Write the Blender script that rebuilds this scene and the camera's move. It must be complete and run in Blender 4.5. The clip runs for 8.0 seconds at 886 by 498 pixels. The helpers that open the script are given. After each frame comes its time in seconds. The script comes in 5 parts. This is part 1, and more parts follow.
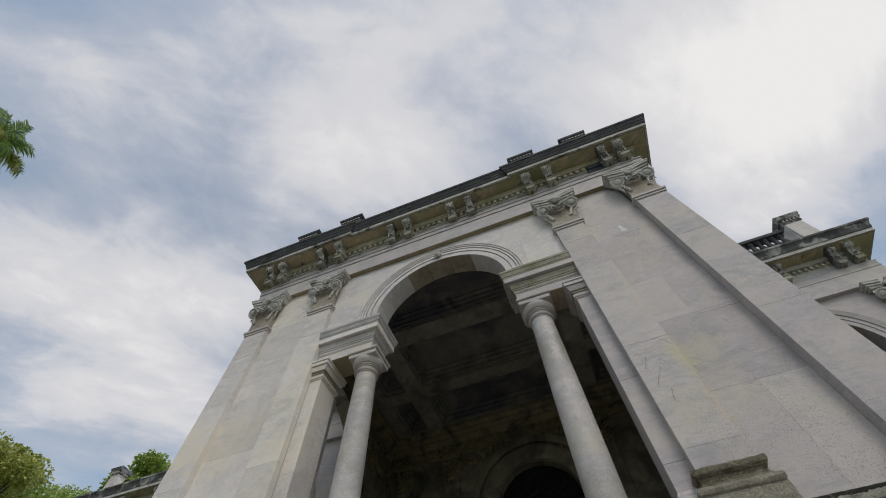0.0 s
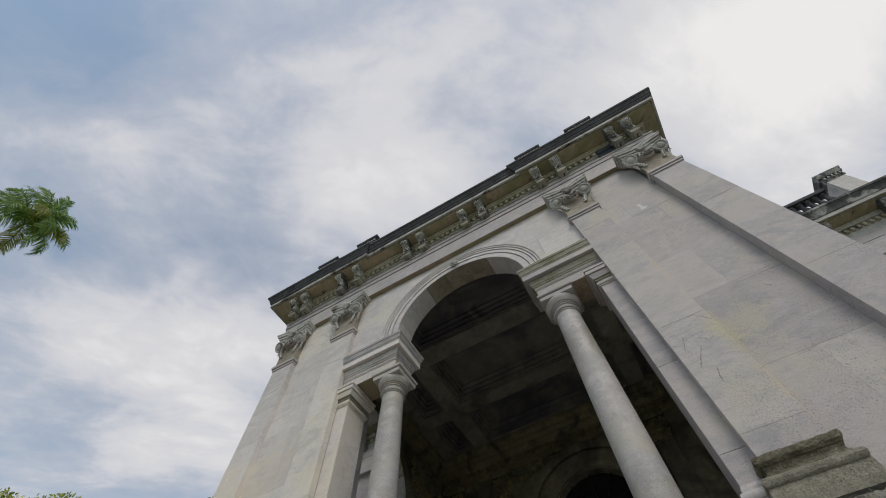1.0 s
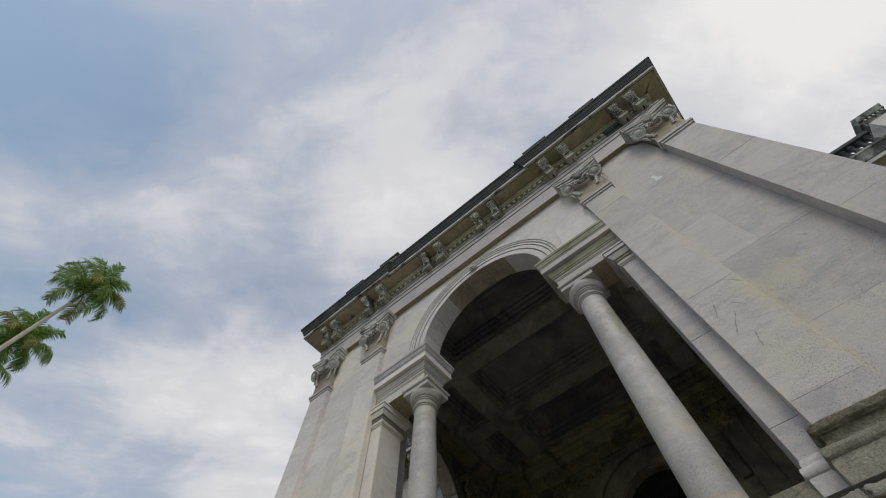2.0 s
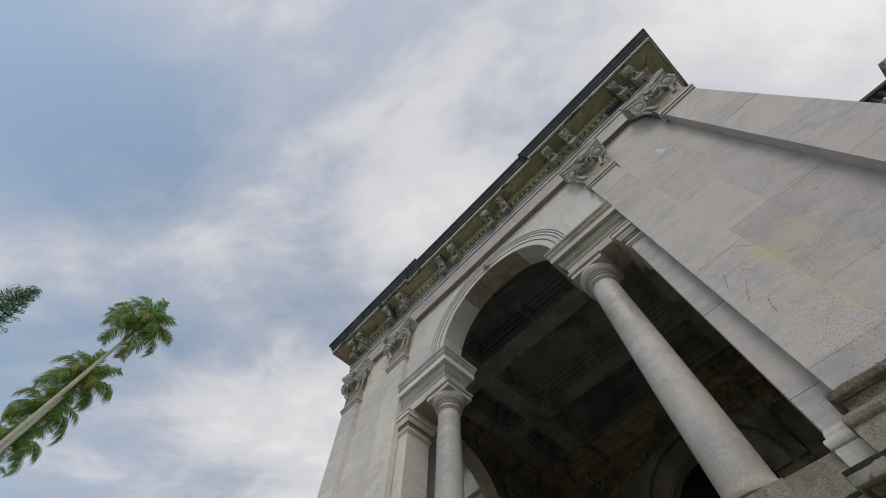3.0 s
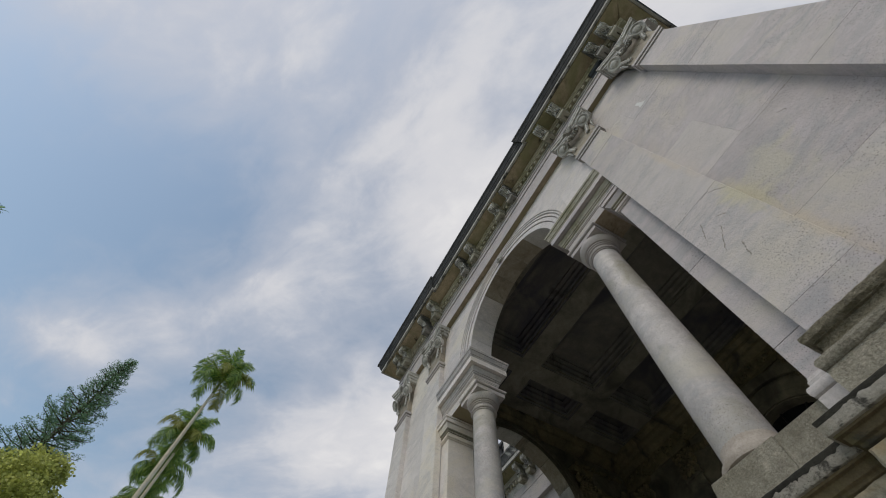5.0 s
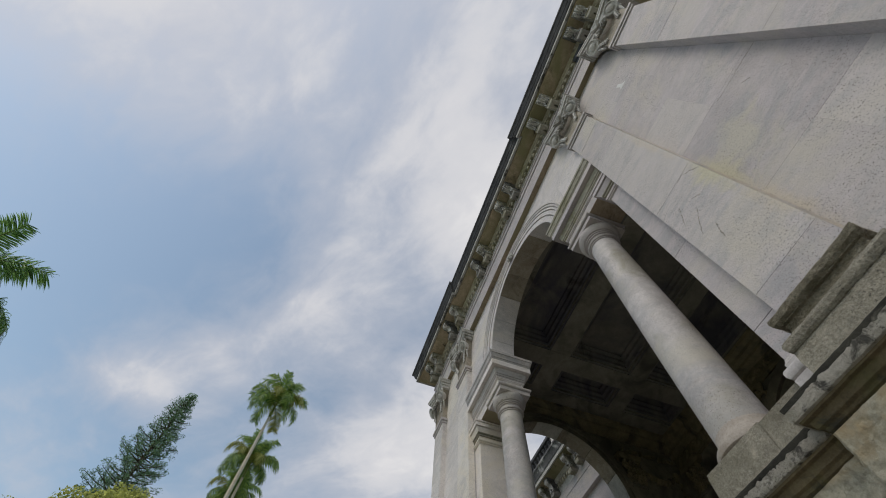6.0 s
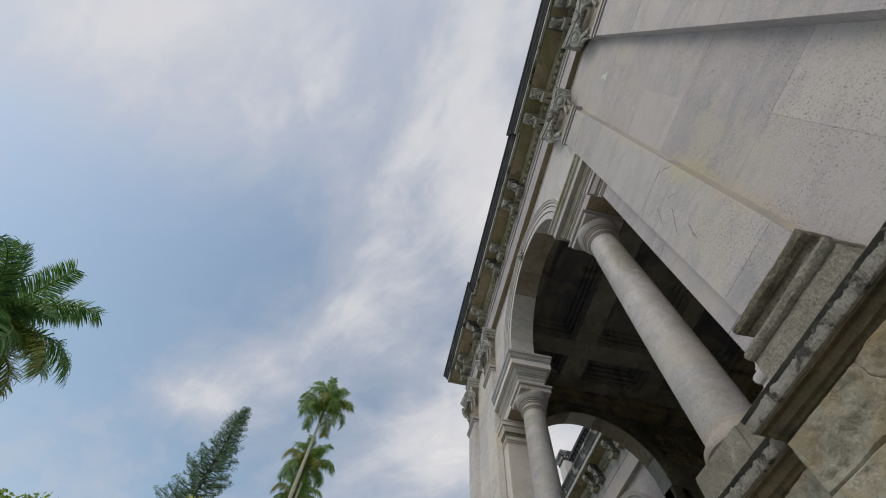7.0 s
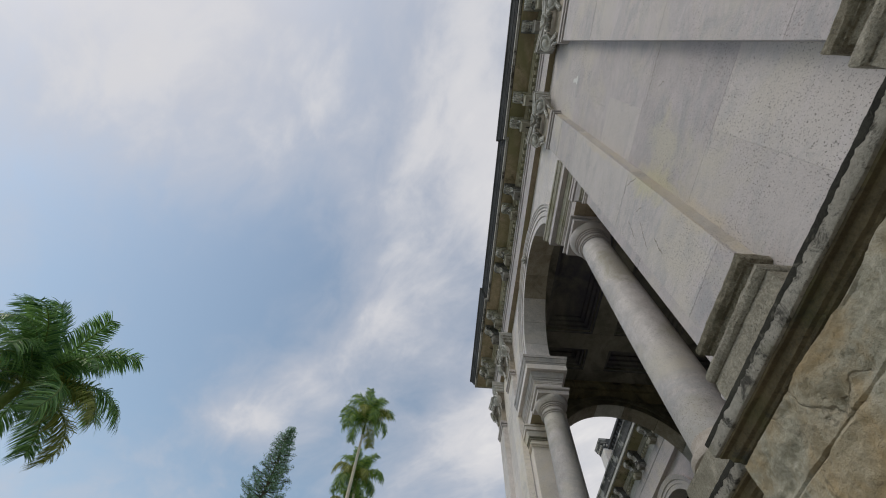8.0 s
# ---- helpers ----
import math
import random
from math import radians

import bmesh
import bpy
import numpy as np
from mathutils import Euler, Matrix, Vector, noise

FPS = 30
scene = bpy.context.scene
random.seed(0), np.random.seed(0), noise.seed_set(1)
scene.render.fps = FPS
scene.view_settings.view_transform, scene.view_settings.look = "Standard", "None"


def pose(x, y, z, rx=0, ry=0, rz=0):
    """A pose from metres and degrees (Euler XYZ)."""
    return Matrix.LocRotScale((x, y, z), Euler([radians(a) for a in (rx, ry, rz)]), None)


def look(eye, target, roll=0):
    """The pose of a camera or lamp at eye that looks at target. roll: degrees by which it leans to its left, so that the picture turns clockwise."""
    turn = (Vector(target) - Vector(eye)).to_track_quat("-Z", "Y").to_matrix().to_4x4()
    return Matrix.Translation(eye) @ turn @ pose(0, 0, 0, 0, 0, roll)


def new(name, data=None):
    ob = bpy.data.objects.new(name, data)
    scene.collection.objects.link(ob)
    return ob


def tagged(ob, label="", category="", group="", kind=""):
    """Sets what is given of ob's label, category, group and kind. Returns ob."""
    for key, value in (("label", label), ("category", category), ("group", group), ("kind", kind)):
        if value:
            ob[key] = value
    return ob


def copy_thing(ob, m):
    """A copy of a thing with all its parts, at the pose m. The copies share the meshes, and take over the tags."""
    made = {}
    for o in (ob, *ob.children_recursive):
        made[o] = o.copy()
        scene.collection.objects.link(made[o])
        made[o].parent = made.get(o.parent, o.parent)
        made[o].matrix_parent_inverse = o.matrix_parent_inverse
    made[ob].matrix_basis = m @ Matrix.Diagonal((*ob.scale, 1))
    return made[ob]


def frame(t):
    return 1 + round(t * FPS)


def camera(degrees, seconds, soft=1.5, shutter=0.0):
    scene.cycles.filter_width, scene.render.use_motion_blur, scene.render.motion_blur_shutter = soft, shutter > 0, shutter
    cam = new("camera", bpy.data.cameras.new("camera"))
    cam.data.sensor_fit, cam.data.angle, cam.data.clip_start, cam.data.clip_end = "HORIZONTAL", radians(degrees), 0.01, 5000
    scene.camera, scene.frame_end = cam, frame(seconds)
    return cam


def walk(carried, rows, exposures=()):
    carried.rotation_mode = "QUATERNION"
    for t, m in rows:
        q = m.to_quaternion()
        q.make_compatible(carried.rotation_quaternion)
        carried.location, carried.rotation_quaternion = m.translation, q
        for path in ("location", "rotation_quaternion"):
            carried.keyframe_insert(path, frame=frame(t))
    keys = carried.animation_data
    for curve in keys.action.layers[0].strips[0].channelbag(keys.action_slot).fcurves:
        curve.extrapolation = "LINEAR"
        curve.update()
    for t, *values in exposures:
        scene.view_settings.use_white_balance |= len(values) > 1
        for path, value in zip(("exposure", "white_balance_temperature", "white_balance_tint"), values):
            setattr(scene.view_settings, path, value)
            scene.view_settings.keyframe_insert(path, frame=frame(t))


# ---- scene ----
cam = camera(93.5, 8.0, soft=1.0)
PATH = [  # seconds, eye in metres, turn in degrees
    (0.0, 1.801, -4.9038, 1.2804, 150.965, 1.447, 21.112),
    (0.5, 1.8825, -4.6631, 1.3676, 152.189, 1.584, 25.399),
    (1.0, 2.0141, -4.4143, 1.4416, 153.618, 1.406, 30.06),
    (1.5, 2.1329, -4.1659, 1.4885, 154.959, 1.117, 35.142),
    (3.0, 2.5268, -3.5647, 1.5244, 156.504, -0.518, 47.319),
    (3.5, 2.6822, -3.4234, 1.5396, 156.369, -0.971, 50.569),
    (4.0, 2.8361, -3.2235, 1.5325, 156.316, -1.622, 53.784),
    (4.5, 2.9896, -3.0249, 1.5537, 156.285, -1.785, 57.321),
    (6.0, 3.6044, -2.4659, 1.547, 155.689, -2.334, 71.019),
    (6.5, 3.8447, -2.3038, 1.5575, 154.843, -2.648, 74.996),
    (7.0, 4.0912, -2.1342, 1.5582, 154.177, -3.087, 78.763),
    (7.5, 4.3132, -1.9599, 1.5811, 153.967, -2.605, 82.544),
    (8.0, 4.5941, -1.7826, 1.6054, 153.422, -2.205, 87.001),
]
walk(cam, [(row[0], pose(*row[1:])) for row in PATH])

# ---- sky, sun ----
SUN_EL, SUN_AZ = 52.0, 150.0  # degrees above the horizon; clockwise from +y
world = bpy.data.worlds.new("sky")
scene.world = world
world.use_nodes = True


def val(tree, op, a, b=None, c=None, clamp=False):
    n = tree.nodes.new("ShaderNodeMath")
    n.operation, n.use_clamp = op, clamp
    for i, s in enumerate((a, b, c)):
        if s is None:
            continue
        if isinstance(s, (int, float)):
            n.inputs[i].default_value = s
        else:
            tree.links.new(s, n.inputs[i])
    return n.outputs[0]


def mixed(tree, fac, a, b, blend="MIX"):
    n = tree.nodes.new("ShaderNodeMix")
    n.data_type, n.blend_type = "RGBA", blend
    for sock, s in ((n.inputs[0], fac), (n.inputs[6], a), (n.inputs[7], b)):
        if isinstance(s, (int, float)):
            sock.default_value = s
        elif isinstance(s, tuple):
            sock.default_value = (*s, 1)
        else:
            tree.links.new(s, sock)
    return n.outputs[2]


def ramp(tree, fac, stops, smooth=False):
    n = tree.nodes.new("ShaderNodeValToRGB")
    if smooth:
        n.color_ramp.interpolation = "EASE"
    els = n.color_ramp.elements
    while len(els) < len(stops):
        els.new(0.5)
    for e, (p, c) in zip(els, stops):
        e.position = p
        e.color = (c, c, c, 1) if isinstance(c, (int, float)) else (*c, 1)
    tree.links.new(fac, n.inputs[0])
    return n.outputs[0]


def noise_tex(tree, vec, scale, detail=4, rough=0.55, distort=0.0, w=None):
    n = tree.nodes.new("ShaderNodeTexNoise")
    n.inputs["Scale"].default_value = scale
    n.inputs["Detail"].default_value = detail
    n.inputs["Roughness"].default_value = rough
    n.inputs["Distortion"].default_value = distort
    if vec is not None:
        tree.links.new(vec, n.inputs["Vector"])
    return n.outputs[0]


def build_sky():
    t = world.node_tree
    t.nodes.clear()
    out = t.nodes.new("ShaderNodeOutputWorld")
    bg = t.nodes.new("ShaderNodeBackground")
    sky = t.nodes.new("ShaderNodeTexSky")
    sky.sky_type, sky.sun_disc = "NISHITA", False
    sky.sun_elevation, sky.sun_rotation = radians(SUN_EL), radians(SUN_AZ)
    sky.air_density, sky.dust_density, sky.ozone_density = 1.0, 0.7, 1.0
    blue = mixed(t, 1.0, sky.outputs[0], (0.219, 0.200, 0.162), "MULTIPLY")
    # the cloud layer: directions laid onto a flat sheet overhead
    tc = t.nodes.new("ShaderNodeTexCoord")
    sep = t.nodes.new("ShaderNodeSeparateXYZ")
    t.links.new(tc.outputs["Generated"], sep.inputs[0])
    up = val(t, "MAXIMUM", sep.outputs[2], 0.12)
    u, v = val(t, "DIVIDE", sep.outputs[0], up), val(t, "DIVIDE", sep.outputs[1], up)
    com = t.nodes.new("ShaderNodeCombineXYZ")
    t.links.new(u, com.inputs[0]), t.links.new(v, com.inputs[1])
    # streaks drawn out along one wind direction
    wind = t.nodes.new("ShaderNodeMapping")
    wind.vector_type = "TEXTURE"
    wind.inputs["Rotation"].default_value = (0, 0, radians(36))
    wind.inputs["Scale"].default_value = (1.5, 1.0, 1)
    wind.inputs["Location"].default_value = (3.71, 8.23, 5.37)
    t.links.new(com.outputs[0], wind.inputs[0])
    warp = noise_tex(t, wind.outputs[0], 1.3, 3, 0.5)
    shift = t.nodes.new("ShaderNodeVectorMath")
    shift.operation = "MULTIPLY_ADD"
    both = t.nodes.new("ShaderNodeCombineXYZ")
    t.links.new(warp, both.inputs[0]), t.links.new(warp, both.inputs[1])
    t.links.new(both.outputs[0], shift.inputs[0])
    shift.inputs[1].default_value = (0.35, 0.35, 0)
    t.links.new(wind.outputs[0], shift.inputs[2])
    big = noise_tex(t, shift.outputs[0], 1.9, 5, 0.48)
    fine = noise_tex(t, shift.outputs[0], 5.0, 7, 0.56)
    cover = val(t, "ADD", 0.07, val(t, "ADD", val(t, "MULTIPLY", big, 0.55), val(t, "MULTIPLY", fine, 0.36)))
    puff = noise_tex(t, shift.outputs[0], 11.0, 6, 0.6, 0.4)
    cover = val(t, "ADD", cover, val(t, "MULTIPLY", val(t, "SUBTRACT", puff, 0.5), 0.20))
    # cloud banks (+) and clear stretches (-): place on the sheet, size, weight
    for cu, cv, size, weight in CLOUDS + STREAK:
        d = t.nodes.new("ShaderNodeVectorMath")
        d.operation = "DISTANCE"
        t.links.new(com.outputs[0], d.inputs[0])
        d.inputs[1].default_value = (cu, cv, 0)
        near = val(t, "DIVIDE", d.outputs["Value"], size)
        bump = val(t, "MULTIPLY", val(t, "EXPONENT", val(t, "MULTIPLY", val(t, "MULTIPLY", near, near), -1.0)), weight)
        cover = val(t, "ADD", cover, bump)
    cover = val(t, "ADD", cover, val(t, "MULTIPLY", val(t, "MAXIMUM", val(t, "SUBTRACT", 0.72, sep.outputs[2]), 0.0), 0.20))
    mask = ramp(t, cover, [(0.38, 0.0), (0.92, 1.0)], True)
    shade = ramp(t, val(t, "MULTIPLY", val(t, "ADD", cover, val(t, "MULTIPLY", fine, 0.22)), 0.5), [(0.22, (0.45, 0.49, 0.575)), (0.38, (0.53, 0.547, 0.61)), (0.48, (0.665, 0.664, 0.692)), (0.60, (0.84, 0.825, 0.815))], True)
    col = mixed(t, mask, blue, shade)
    t.links.new(col, bg.inputs[0])
    bg.inputs[1].default_value = SKY
    t.links.new(bg.outputs[0], out.inputs[0])


SKY = 1.0
CLOUDS = [
    (0.38, 0.28, 0.26, 0.33), (-1.64, -1.62, 0.5, 0.06), (-1.22, 0.71, 0.38, 0.26), (-0.3, -0.28, 0.25, 0.07), (-1.29, -0.35, 0.37, 0.06), (-0.2, 0.27, 0.24, 0.28),
    (-0.71, 0.12, 0.29, 0.04), (0.1, 0.07, 0.22, 0.09), (-0.72, -0.47, 0.33, -0.10), (-0.01, -0.51, 0.27, 0.23), (0.78, 0.38, 0.31, 0.47), (-1.18, 0.19, 0.36, 0.13),
    (0.01, -0.14, 0.22, 0.07), (-1.76, 0.6, 0.44, 0.08), (-0.32, 0.03, 0.22, 0.15), (-0.32, -0.65, 0.29, 0.09), (-0.09, 0.05, 0.21, 0.06), (-0.03, -0.89, 0.32, 0.2), (-0.52, -0.19, 0.27, 0.06),
]
# a drawn-out streak across the clear stretch
STREAK = [(-0.73, -0.165, 0.08, 0.07), (-0.87, -0.30, 0.08, 0.08), (-0.98, -0.42, 0.08, 0.07), (-1.10, -0.54, 0.08, 0.07), (-1.20, -0.65, 0.08, 0.06), (-0.62, -0.13, 0.14, 0.14), (-0.80, -0.20, 0.14, 0.19), (-1.0, -0.42, 0.15, 0.20), (-1.22, -0.68, 0.17, 0.24), (-1.54, 0.58, 0.14, 0.16), (-0.48, 0.24, 0.16, 0.14), (-1.0, 0.42, 0.24, 0.12), (0.70, 0.66, 0.26, 0.27), (-0.65, -1.15, 0.36, -0.16), (-1.4, -1.1, 0.42, -0.14), (-0.74, 0.38, 0.20, 0.16), (-0.78, 0.05, 0.16, 0.10)]
build_sky()

sun_data = bpy.data.lights.new("sun", "SUN")
sun_data.energy, sun_data.angle, sun_data.color = 0.8, radians(22), (1.0, 0.92, 0.83)
sun = new("sun", sun_data)
a, e = radians(SUN_AZ), radians(SUN_EL)
sun.matrix_world = look((0, -20, 40), Vector((0, -20, 40)) - Vector((math.sin(a) * math.cos(e), math.cos(a) * math.cos(e), math.sin(e))))
scene.view_settings.exposure = 0.0

# ---- materials ----


def ridged(t, vec, scale, width, detail=4, distort=0.6):
    """Thin wandering lines: 1 on the line, 0 beside it."""
    n = noise_tex(t, vec, scale, detail, 0.55, distort)
    return ramp(t, val(t, "ABSOLUTE", val(t, "SUBTRACT", n, 0.5)), [(0.0, 1.0), (width, 0.0)])


def surface(name, dark, light, scale=1.0, rough=0.7, bump=0.15, stain=None, stain_at=(0.5, 0.7), stain_scale=0.6, veins=None, specks=0.0, tint=0.08, bump_scale=40.0, relief=0.02, patch=None, crack=0.0, warm=None, mix=(0.42, 0.30, 0.28), black=None, spots=(), span=(0.38, 0.62), streak=None):
    """Stone and plaster: two scales of tone, stains, veins, cracks, pits, fine relief."""
    m = bpy.data.materials.new(name)
    m.use_nodes = True
    t = m.node_tree
    b = t.nodes["Principled BSDF"]
    geo = t.nodes.new("ShaderNodeNewGeometry")
    pos = geo.outputs["Position"]
    info = t.nodes.new("ShaderNodeObjectInfo")
    jump = t.nodes.new("ShaderNodeVectorMath")
    jump.operation = "MULTIPLY_ADD"
    cx = t.nodes.new("ShaderNodeCombineXYZ")
    for i in range(3):
        t.links.new(info.outputs["Random"], cx.inputs[i])
    t.links.new(cx.outputs[0], jump.inputs[0])
    jump.inputs[1].default_value = (7, 3, 11)
    t.links.new(pos, jump.inputs[2])
    own = jump.outputs[0]
    broad = noise_tex(t, own, 0.9 * scale, 5, 0.6, 0.6)
    grain = noise_tex(t, pos, 26 * scale, 6, 0.75)
    blotch = noise_tex(t, own, 5.5 * scale, 6, 0.68, 0.4)
    tone = val(t, "ADD", val(t, "ADD", val(t, "MULTIPLY", broad, mix[0]), val(t, "MULTIPLY", blotch, mix[1])), val(t, "MULTIPLY", grain, mix[2]))
    col = mixed(t, ramp(t, tone, [(span[0], 0.0), (span[1], 1.0)]), dark, light)
    if warm:
        odd = val(t, "FRACT", val(t, "MULTIPLY", info.outputs["Random"], 7.31))
        col = mixed(t, ramp(t, odd, [(0.5, 0.0), (1.0, 0.75)]), col, warm)
    if veins:
        bed = t.nodes.new("ShaderNodeMapping")
        bed.inputs["Rotation"].default_value = (0.0, 0.45, 0.3)
        bed.inputs["Scale"].default_value = (0.55, 0.8, 1.7)
        t.links.new(own, bed.inputs[0])
        where = ramp(t, noise_tex(t, own, 0.8, 3), [(0.36, 0.0), (0.58, 1.0)])
        col = mixed(t, val(t, "MULTIPLY", ridged(t, bed.outputs[0], 1.1, 0.06, 6, 1.2), val(t, "MULTIPLY", where, 0.55)), col, veins)
        col = mixed(t, val(t, "MULTIPLY", ridged(t, bed.outputs[0], 3.1, 0.035, 6, 1.5), val(t, "MULTIPLY", where, 0.5)), col, veins)
    if streak:
        # soft grey and rosy bands along the bed of the stone, tilted from slab to slab
        lie = t.nodes.new("ShaderNodeMapping")
        lie.inputs["Rotation"].default_value = (0.0, 0.22, 0.0)
        lie.inputs["Scale"].default_value = (0.6, 0.8, 1.7)
        t.links.new(own, lie.inputs[0])
        for size, at, hue, much in ((1.1, 0.54, streak[0], 0.45), (1.7, 0.52, streak[1], 0.5), (4.5, 0.58, streak[0], 0.35)):
            band = ramp(t, noise_tex(t, lie.outputs[0], size, 8, 0.66, 2.2), [(at, 0.0), (at + 0.14, much)])
            col = mixed(t, band, col, hue)
    if patch:
        tan = ramp(t, noise_tex(t, pos, 0.62, 6, 0.62, 1.2), [(0.50, 0.0), (0.66, 0.85)])
        col = mixed(t, tan, col, patch)
    for (sx, sz), (rx, rz), hue in spots:
        near = t.nodes.new("ShaderNodeVectorMath")
        near.operation = "MULTIPLY_ADD"
        t.links.new(pos, near.inputs[0])
        near.inputs[1].default_value = (1 / rx, 0, 1 / rz)
        near.inputs[2].default_value = (-sx / rx, 0, -sz / rz)
        far = t.nodes.new("ShaderNodeVectorMath")
        far.operation = "LENGTH"
        t.links.new(near.outputs[0], far.inputs[0])
        edge = val(t, "ADD", far.outputs["Value"], val(t, "MULTIPLY", val(t, "SUBTRACT", noise_tex(t, pos, 3.0, 6, 0.65, 1.0), 0.5), 2.4))
        col = mixed(t, ramp(t, edge, [(0.35, 0.8), (1.0, 0.0)]), col, hue)
    if stain:
        pick = noise_tex(t, pos, stain_scale, 7, 0.62, 0.8)
        fac = ramp(t, pick, [(stain_at[0], 0.0), (stain_at[1], 1.0)])
        col = mixed(t, fac, col, stain)
    if black:
        pick = noise_tex(t, pos, black[0], 8, 0.72, 0.5)
        col = mixed(t, ramp(t, pick, [(black[1], 0.0), (black[1] + 0.09, black[2])]), col, (0.045, 0.042, 0.035))
    height = val(t, "ADD", noise_tex(t, pos, bump_scale, 6, 0.75), val(t, "MULTIPLY", noise_tex(t, pos, bump_scale / 9, 5, 0.6), 1.5))
    if crack:
        line = val(t, "MULTIPLY", ridged(t, own, 1.2, 0.012, 5, 0.5), ramp(t, noise_tex(t, own, 2.4, 3), [(0.45, 0.0), (0.6, 1.0)]))
        col = mixed(t, val(t, "MULTIPLY", line, crack), col, (0.055, 0.045, 0.03))
        height = val(t, "SUBTRACT", height, val(t, "MULTIPLY", line, 2.5 * crack))
    if specks:
        pit = val(t, "MULTIPLY", ramp(t, noise_tex(t, pos, 75, 3, 0.85), [(0.57, 0.0), (0.63, 1.0)]), val(t, "MULTIPLY", ramp(t, noise_tex(t, pos, 1.3, 4), [(0.34, 0.0), (0.60, 1.0)]), specks))
        big = val(t, "MULTIPLY", ramp(t, noise_tex(t, pos, 13, 4, 0.8), [(0.64, 0.0), (0.70, 1.0)]), val(t, "MULTIPLY", ramp(t, noise_tex(t, own, 0.9, 3), [(0.46, 0.0), (0.62, 1.0)]), 0.25 * specks))
        both = val(t, "MAXIMUM", pit, big)
        col = mixed(t, both, col, (0.11, 0.10, 0.085))
        height = val(t, "SUBTRACT", height, both)
    if tint:
        per = val(t, "ADD", val(t, "MULTIPLY", info.outputs["Random"], 2 * tint), 1 - tint)
        g = t.nodes.new("ShaderNodeCombineXYZ")
        for i in range(3):
            t.links.new(per, g.inputs[i])
        col = mixed(t, 1.0, col, g.outputs[0], "MULTIPLY")
    t.links.new(col, b.inputs["Base Color"])
    b.inputs["Roughness"].default_value = rough
    b.inputs["Specular IOR Level"].default_value = 0.35
    if bump:
        n = t.nodes.new("ShaderNodeBump")
        n.inputs["Strength"].default_value = bump
        n.inputs["Distance"].default_value = relief
        t.links.new(height, n.inputs["Height"])
        t.links.new(n.outputs[0], b.inputs["Normal"])
    return m


def leafy(name, dark, light, rough=0.5, glow=0.25):
    """Leaves: every clump its own green, with light coming through."""
    m = bpy.data.materials.new(name)
    m.use_nodes = True
    t = m.node_tree
    b = t.nodes["Principled BSDF"]
    geo = t.nodes.new("ShaderNodeNewGeometry")
    tone = val(t, "ADD", val(t, "MULTIPLY", geo.outputs["Random Per Island"], 0.6), val(t, "MULTIPLY", noise_tex(t, geo.outputs["Position"], 0.7, 3), 0.5))
    col = ramp(t, tone, [(0.15, dark), (0.75, light), (0.97, tuple(min(1, c * 1.5) for c in light))])
    t.links.new(col, b.inputs["Base Color"])
    b.inputs["Roughness"].default_value = rough
    tr = t.nodes.new("ShaderNodeBsdfTranslucent")
    t.links.new(col, tr.inputs[0])
    mx = t.nodes.new("ShaderNodeMixShader")
    mx.inputs[0].default_value = glow
    t.links.new(b.outputs[0], mx.inputs[1]), t.links.new(tr.outputs[0], mx.inputs[2])
    t.links.new(mx.outputs[0], t.nodes["Material Output"].inputs[0])
    return m


PALE = (0.530, 0.478, 0.480)
MARBLE = surface("old_marble", (0.402, 0.361, 0.362), PALE, 1.0, 0.6, 0.28, None, veins=(0.34, 0.34, 0.35), specks=1.0, tint=0.06, patch=(0.55, 0.50, 0.435), warm=(0.55, 0.505, 0.475), mix=(0.34, 0.38, 0.28), span=(0.36, 0.60), streak=((0.40, 0.376, 0.380), (0.565, 0.508, 0.518)), spots=(((3.50, 5.45), (0.20, 0.5), (0.55, 0.505, 0.35)), ((3.85, 5.5), (0.32, 0.45), (0.53, 0.49, 0.405)), ((3.50, 4.6), (0.10, 0.6), (0.56, 0.49, 0.40)), ((3.45, 6.9), (0.07, 0.9), (0.56, 0.49, 0.42)), ((3.35, 9.3), (0.4, 0.5), (0.56, 0.515, 0.44))))
MARBLE_WARM = surface("cream_marble", (0.60, 0.555, 0.528), (0.81, 0.755, 0.725), 1.0, 0.6, 0.45, None, veins=(0.50, 0.47, 0.455), specks=0.6, tint=0.08, patch=(0.78, 0.70, 0.58), warm=(0.80, 0.74, 0.65), mix=(0.36, 0.24, 0.40))
MARBLE_MID = surface("pale_marble", (0.53, 0.490, 0.480), (0.74, 0.688, 0.676), 1.0, 0.6, 0.3, None, veins=(0.47, 0.45, 0.45), specks=0.6, tint=0.06, patch=(0.70, 0.64, 0.56), mix=(0.36, 0.32, 0.32), streak=((0.54, 0.515, 0.52), (0.76, 0.70, 0.69)))
TAN_EDGE = surface("tan_stained_marble", (0.46, 0.42, 0.385), (0.62, 0.57, 0.52), 1.2, 0.65, 0.45, (0.60, 0.525, 0.42), (0.45, 0.65), 1.6, None, 0.5, 0.05)
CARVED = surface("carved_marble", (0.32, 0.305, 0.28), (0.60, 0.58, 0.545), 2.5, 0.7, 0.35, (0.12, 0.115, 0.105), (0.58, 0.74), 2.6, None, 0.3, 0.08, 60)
CAPITAL = surface("capital_marble", (0.38, 0.36, 0.335), (0.66, 0.64, 0.61), 2.5, 0.65, 0.35, (0.20, 0.185, 0.15), (0.54, 0.68), 3.2, None, 0.4, 0.12, 60)
